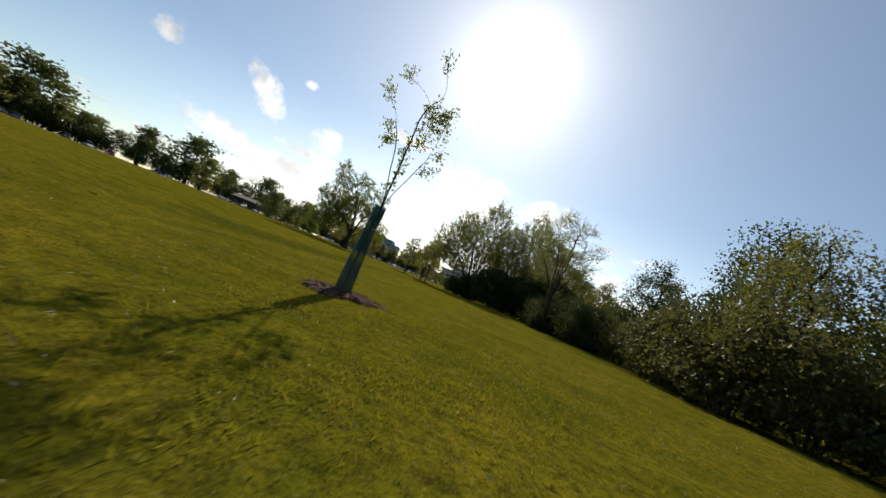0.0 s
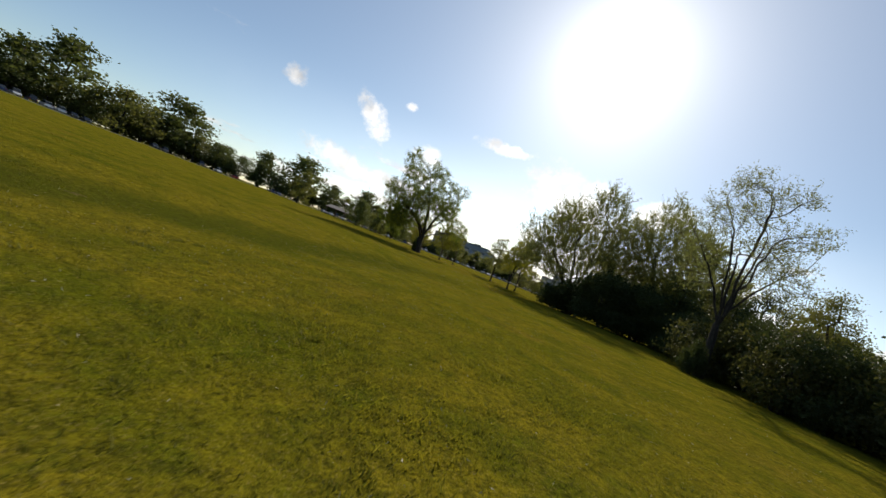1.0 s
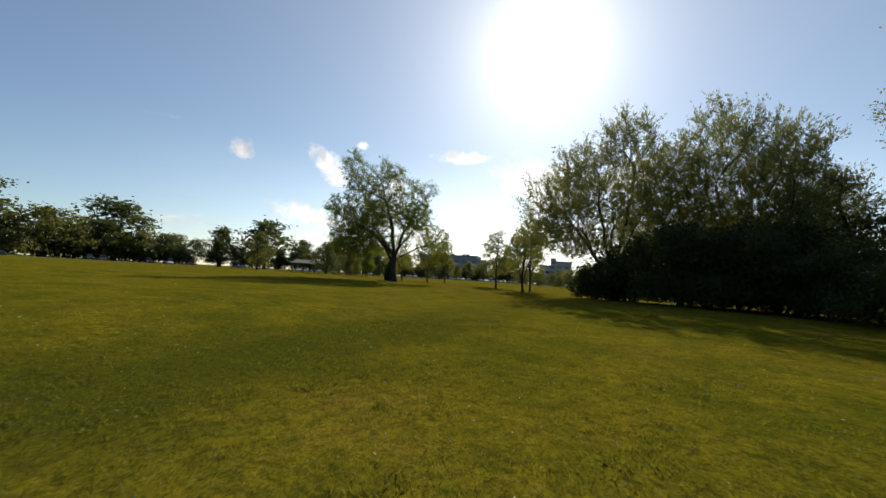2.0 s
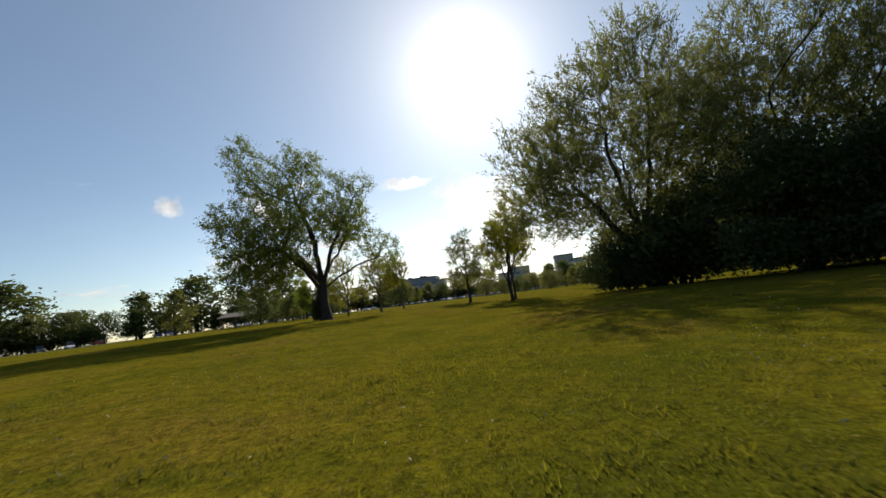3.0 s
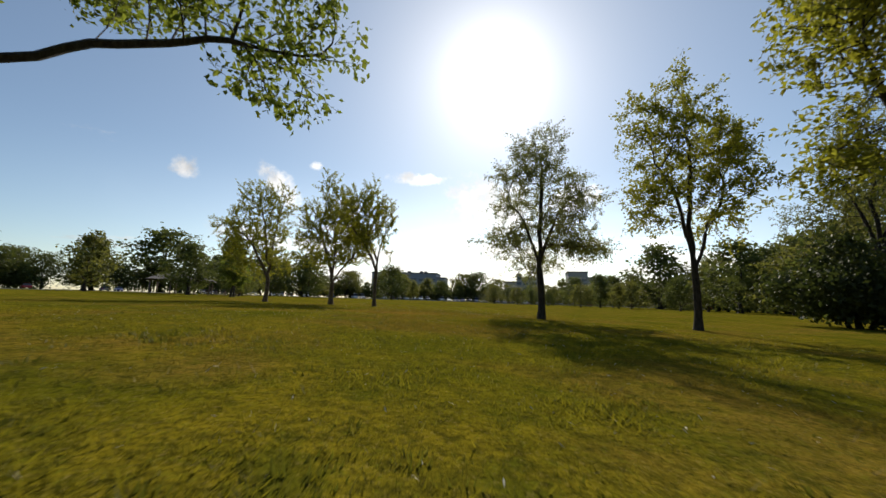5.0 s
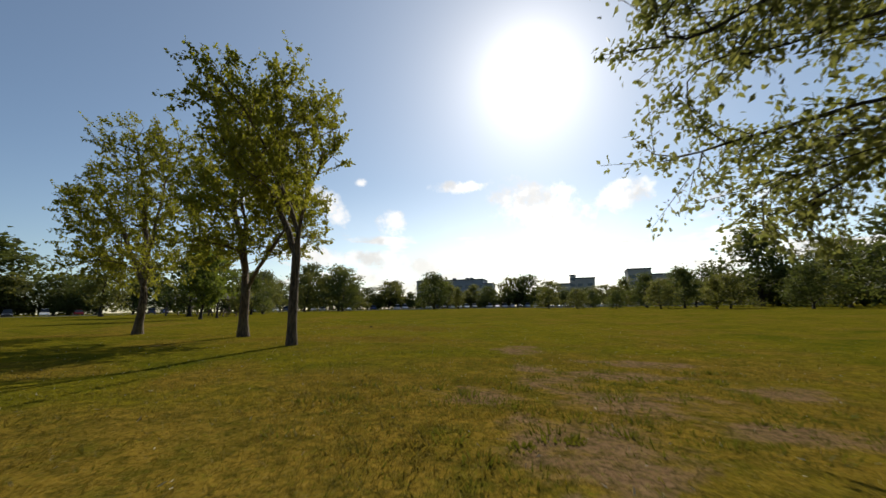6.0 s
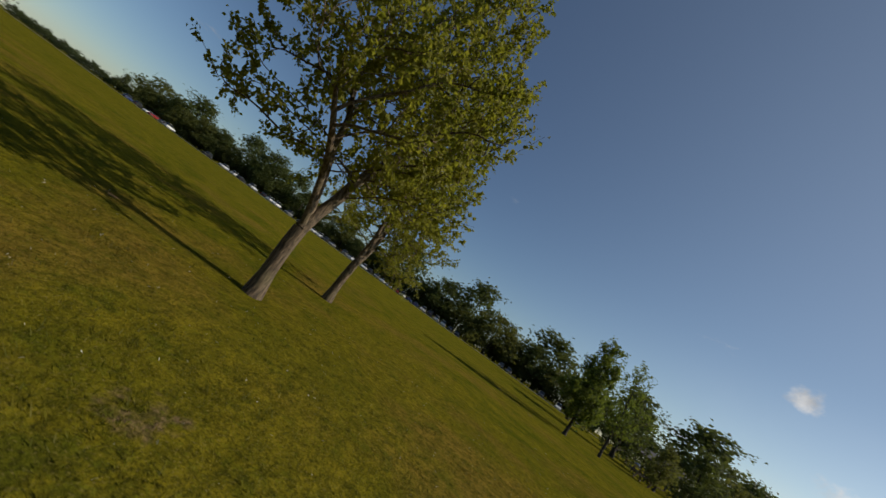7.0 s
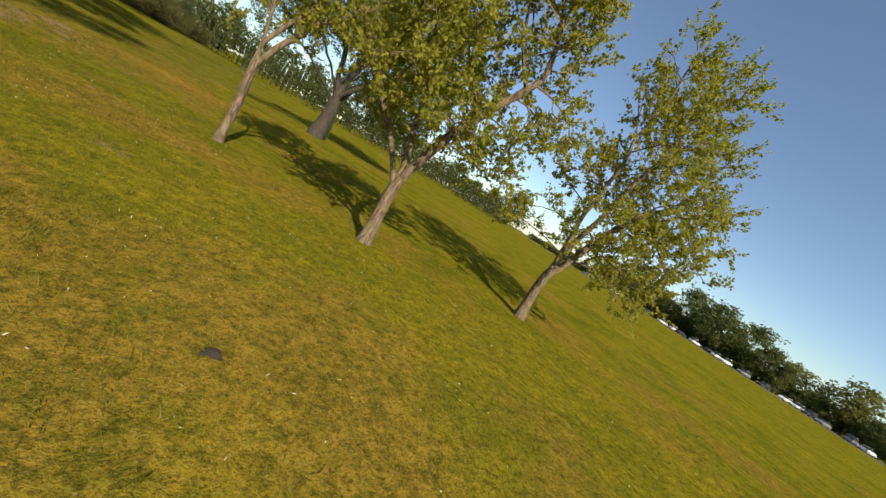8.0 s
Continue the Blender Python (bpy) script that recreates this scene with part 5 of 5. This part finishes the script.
def far_trees():
    kinds = []
    for k, (leaves, h, r, narrow, label) in enumerate(((LEAF_FAR, 10, 5.2, 0.35, "round-crowned green tree beyond the car park"), (LEAF_OLIVE, 10, 5.6, 0.3, "broad tree beyond the car park"),
                                                       (LEAF_OLIVE, 10, 4.4, 0.5, "olive-green tree beyond the car park"), (LEAF_FAR, 10, 3.8, 0.6, "slim upright green tree beyond the car park"),
                                                       (LEAF_FAR, 10, 6.0, 0.25, "wide shady tree beyond the car park"))):
        kinds.append((leaves, h, r, narrow, label))
    models = [None] * len(kinds)
    rng = random.Random(31)

    def put(k, x, y, s, wide=1.0):
        m = on_ground(x, y, rng.uniform(0, 360), s) @ Matrix.Diagonal((wide, wide, 1, 1))
        if models[k] is None:
            leaves, h, r, narrow, label = kinds[k]
            models[k] = tree("far_tree", label, "tree", m, crown_lobes(90 + k, h, r, 0.2, 14, narrow, 0.42), 0.24, 1.6, (0.25, 0.21), 0.38, 18, 90 + k, leaves, BARK, fine=False, twig_mesh=False, spread=0.3, group="far trees", thin=0.0, sides=7)
        else:
            copy_thing(models[k], m)
    for row, (step, off, lo, hi) in enumerate(((7.5, 17.0, 0.7, 1.25), (15.0, 27.0, 1.0, 1.5))):
        q, a = along(ROAD, step, row * 3.0)
        for (x, y), ang in zip(q, a):
            if rng.random() < 0.03 or y < -100:
                continue
            n = Vector((-math.sin(ang), math.cos(ang)))
            o = off + rng.uniform(-2.5, 3.0)
            front = 0.95 if x > -80 else 1.3 if y > 70 else 1.15
            put(rng.randrange(5), x + n.x * o, y + n.y * o, rng.uniform(lo, hi) * front, rng.uniform(1.05, 1.4))
    # low growth under them, and the wood that closes the park on the other sides
    for line, step, off, lo, hi in ((ROAD[6:], 5.2, 19.0, 0.46, 0.64), (ROAD[1:6], 11.0, 21.0, 0.55, 0.8), (BACK, 11.0, 0.0, 0.9, 1.4)):
        q, a = along(line, step, 1.0)
        for (x, y), ang in zip(q, a):
            put(rng.choice((0, 1, 4)), x - math.sin(ang) * off + rng.uniform(-2, 2), y + math.cos(ang) * off + rng.uniform(-2, 2), rng.uniform(lo, hi), 1.3)
    q, a = along([(-8, 172), (18, 156), (40, 134), (52, 108), (50, 84)], 8.0)
    for x, y in q:
        put(rng.choice((0, 1, 2, 4)), x + rng.uniform(-3, 3), y + rng.uniform(-3, 3), rng.uniform(0.85, 1.3) * (0.5 if x < 30 else 0.9), 1.1)
    # the wood beyond the lawn trees
    for n, (x, y, s) in enumerate(((15.0, 76.0, 1.0), (19.0, 86.0, 1.0), (23.0, 95.0, 1.0), (28.0, 104.0, 1.1), (33.0, 116.0, 1.1), (40.0, 128.0, 1.2), (46.0, 142.0, 1.2), (25.0, 82.0, 1.5), (33.0, 98.0, 1.5), (12, 119, 0.95), (16, 125, 1.0), (18.5, 112, 0.9), (22.5, 105, 1.0), (25, 117, 1.15), (8, 129, 0.9), (3, 138, 0.85), (13, 134, 1.05), (29, 92, 1.1), (-3, 150, 0.9))):
        put((0, 2, 1, 4)[n % 4], x, y, s * (0.5 if x < 17 and y > 110 else 0.72))
    # single trees on the lawn side
    for k, x, y, s in ((4, -56, 141, 1.2), (1, -60, 146, 1.1), (0, -42, 170, 0.82), (2, -36, 176, 0.72), (2, -39.0, 92.0, 0.36), (0, -47.0, 93.5, 0.5), (0, -44, 99, 0.38), (1, -50, 108, 0.5), (0, -62, 122, 0.6), (2, -70, 100, 1.0), (2, -64, 138, 1.0)):
        put(k, x, y, s)


far_trees()


def far_wood(line, deep, low, high, count, seed, leaf=0.8, shift=0.0):
    """A belt of woodland that closes the view, too far off to tell its trees apart."""
    rng = np.random.default_rng(seed)
    q, a = along(line, 1.0)
    q = q + np.stack([-np.sin(a), np.cos(a)], -1) * shift
    i = rng.integers(0, len(q), count)
    off = deep * rng.uniform(0, 1, count)
    x, y = q[i, 0] - np.sin(a[i]) * off, q[i, 1] + np.cos(a[i]) * off
    top = low + (high - low) * (0.5 + 0.25 * np.sin(i * 0.31) + 0.15 * np.sin(i * 0.83 + 1) + 0.1 * np.sin(i * 2.1 + off))
    crown = 1 - 0.35 * np.abs(np.sin(i * 0.42 + off * 0.3)) ** 3
    z = top * crown * rng.uniform(0, 1, count) ** 0.6
    v, f = leaf_cloud(np.stack([x, y, ground_z(x, y) + z + 0.1], -1), leaf, leaf * 0.78, rng, 0.2)
    ob = new("far_wood", mesh_np("far_wood", v, f, LEAF_DARK))
    tagged(ob, "dense belt of dark green woodland beyond the lawn", "wood", kind="stuff")


far_wood(ROAD[5:], 8.0, 4.0, 6.8, 26000, 5, shift=20.0)
far_wood(ROAD[:6], 8.0, 3.0, 6.0, 24000, 9, shift=24.0)
far_wood([(32, 165), (30, 135), (33, 112), (38, 92), (46, 70)], 9.0, 5.0, 8.5, 15000, 6)
far_wood([(13, -11), (0, -17), (-22, -21), (-50, -28), (-80, -34)], -6.0, 5.0, 8.5, 16000, 8, 0.5)
far_wood([(13.5, 48), (14.5, 30), (14, 10), (12.5, -12)], 5.0, 3.6, 6.4, 26000, 7, 0.3)

# ---- buildings, shelter ----
WALL_BLUE = plain("facade_blue_grey", (0.22, 0.25, 0.30), 0.8, 0, 0.08, 0.3)
WALL_TAN = plain("facade_concrete", (0.34, 0.33, 0.31), 0.85, 0, 0.1, 0.4)
PANE = plain("window_glass", (0.05, 0.07, 0.10), 0.12)
ROOF = plain("roof_membrane", (0.12, 0.12, 0.13), 0.9)
SHINGLE = plain("shelter_roof", (0.09, 0.08, 0.075), 0.85)
POST = plain("shelter_timber", (0.14, 0.10, 0.07), 0.8)


def building(label, x, y, turn, blocks, mat, bay=5.0, storey=4.0):
    """Flat-roofed blocks (x0, x1, depth, height) with parapets and window bays on the front."""
    b = thing("building", pose(x, y, 0, 0, 0, turn), label, "building")
    share = None
    for x0, x1, depth, height in blocks:
        bm = bmesh.new()
        box(bm, x0, x1, 0, depth, -0.5, height)
        part("wall", bm, mat, b)
        bm = bmesh.new()
        box(bm, x0 - 0.3, x1 + 0.3, -0.3, depth + 0.3, height, height + 0.7, 0.08)
        part("roof", bm, ROOF, b)
        for k in range(int(height // storey)):
            n = max(1, int((x1 - x0) // bay))
            for i in range(n):
                wx = x0 + (i + 0.5) * (x1 - x0) / n
                if share is None:
                    bm = bmesh.new()
                    box(bm, -bay * 0.38, bay * 0.38, -0.06, 0.1, -0.9, 0.9, 0.03)
                    w = part("window", bm, PANE, b)
                    share = w.data
                else:
                    w = new("window", share)
                    w.parent = b
                w.location = (wx, 0, (k + 0.55) * storey)
    return b


one = building("long flat-roofed blue-grey building behind the trees", -94, 305, 0, ((0, 46, 20, 18.5), (46, 52, 16, 15.5)), WALL_BLUE, 6.0)
for ux in (24, 33, 36):
    bm = bmesh.new()
    box(bm, ux, ux + 2.2, 6, 9, 19.2, 20.6, 0.1)
    part("roof_unit", bm, ROOF, one)
two = building("stepped concrete office block with window bands", 6, 300, -6, ((-8, 0, 14, 13.5), (0, 3, 12, 18.5), (3, 14, 16, 16.5), (32, 44, 18, 20.5), (44, 62, 20, 17.0), (20, 32, 14, 9.0)), WALL_TAN, 4.0, 3.6)


def shelter(x, y, turn):
    s = thing("park_shelter", on_ground(x, y, turn), "low open picnic shelter with a dark roof", "shelter")
    bm = bmesh.new()
    loft(bm, [[(sx * 4.6, -3.2, 2.35), (sx * 3.2, 0.0, 3.3), (sx * 4.6, 3.2, 2.35), (sx * 4.6, 3.2, 2.2), (sx * 4.6, -3.2, 2.2)] for sx in (-1, 1)])
    part("roof", bm, SHINGLE, s)
    for px in (-4.0, -1.35, 1.35, 4.0):
        for py in (-2.7, 2.7):
            bm = bmesh.new()
            box(bm, px - 0.1, px + 0.1, py - 0.1, py + 0.1, -0.1, 2.3, 0.015)
            part("post", bm, POST, s)
    return s


shelter(-61, 108, 35)


def picnic_table(m):
    t = thing("picnic_table", m, "weathered wooden picnic table on the lawn", "picnic table", "picnic tables")
    for k in range(5):
        bm = bmesh.new()
        box(bm, -0.9, 0.9, -0.36 + k * 0.15, -0.23 + k * 0.15, 0.71, 0.75, 0.006)
        part("board", bm, POST, t)
    for s in (-1, 1):
        bm = bmesh.new()
        box(bm, -0.9, 0.9, s * 0.68 - 0.13, s * 0.68 + 0.13, 0.42, 0.46, 0.006)
        part("bench", bm, POST, t)
        for q in (-1, 1):
            bm = bmesh.new()
            box(bm, s * 0.62 - 0.04, s * 0.62 + 0.04, -0.05, 0.05, -0.03, 0.9, 0.006)
            bmesh.ops.transform(bm, matrix=pose(0, q * 0.42, 0, q * 28, 0, 0), verts=bm.verts)
            for v in bm.verts:
                v.co.z = min(v.co.z, 0.71)
            part("leg", bm, POST, t)
        bm = bmesh.new()
        box(bm, s * 0.62 - 0.03, s * 0.62 + 0.03, -0.75, 0.75, 0.36, 0.42)
        part("crossbar", bm, POST, t)
    return t


def clod(m):
    """A dark lump with two smaller bits, put in for the drone's cast shadow."""
    c = thing("clod", m, "small dark lump standing in for a drone shadow", "clod")
    rng = random.Random(7)
    for name, x, y, r in (("lump", 0, 0, 0.055), ("small_lump", 0.07, 0.02, 0.022), ("small_lump", -0.06, 0.035, 0.018)):
        bm = bmesh.new()
        bmesh.ops.create_icosphere(bm, subdivisions=2, radius=r)
        for v in bm.verts:
            v.co = Vector((x, y, r * 0.45)) + Vector((v.co.x * 1.3, v.co.y, v.co.z * 0.65)) * rng.uniform(0.8, 1.2)
        part(name, bm, DRONE_SHADE, c)
    return c


# sits where the drone's own shadow falls at the end of the flight
clod(on_ground(-15.79, 73.05, 0, 0.7))
pt = picnic_table(on_ground(-40, 92, 20))
copy_thing(pt, on_ground(-45.5, 95.5, 75))
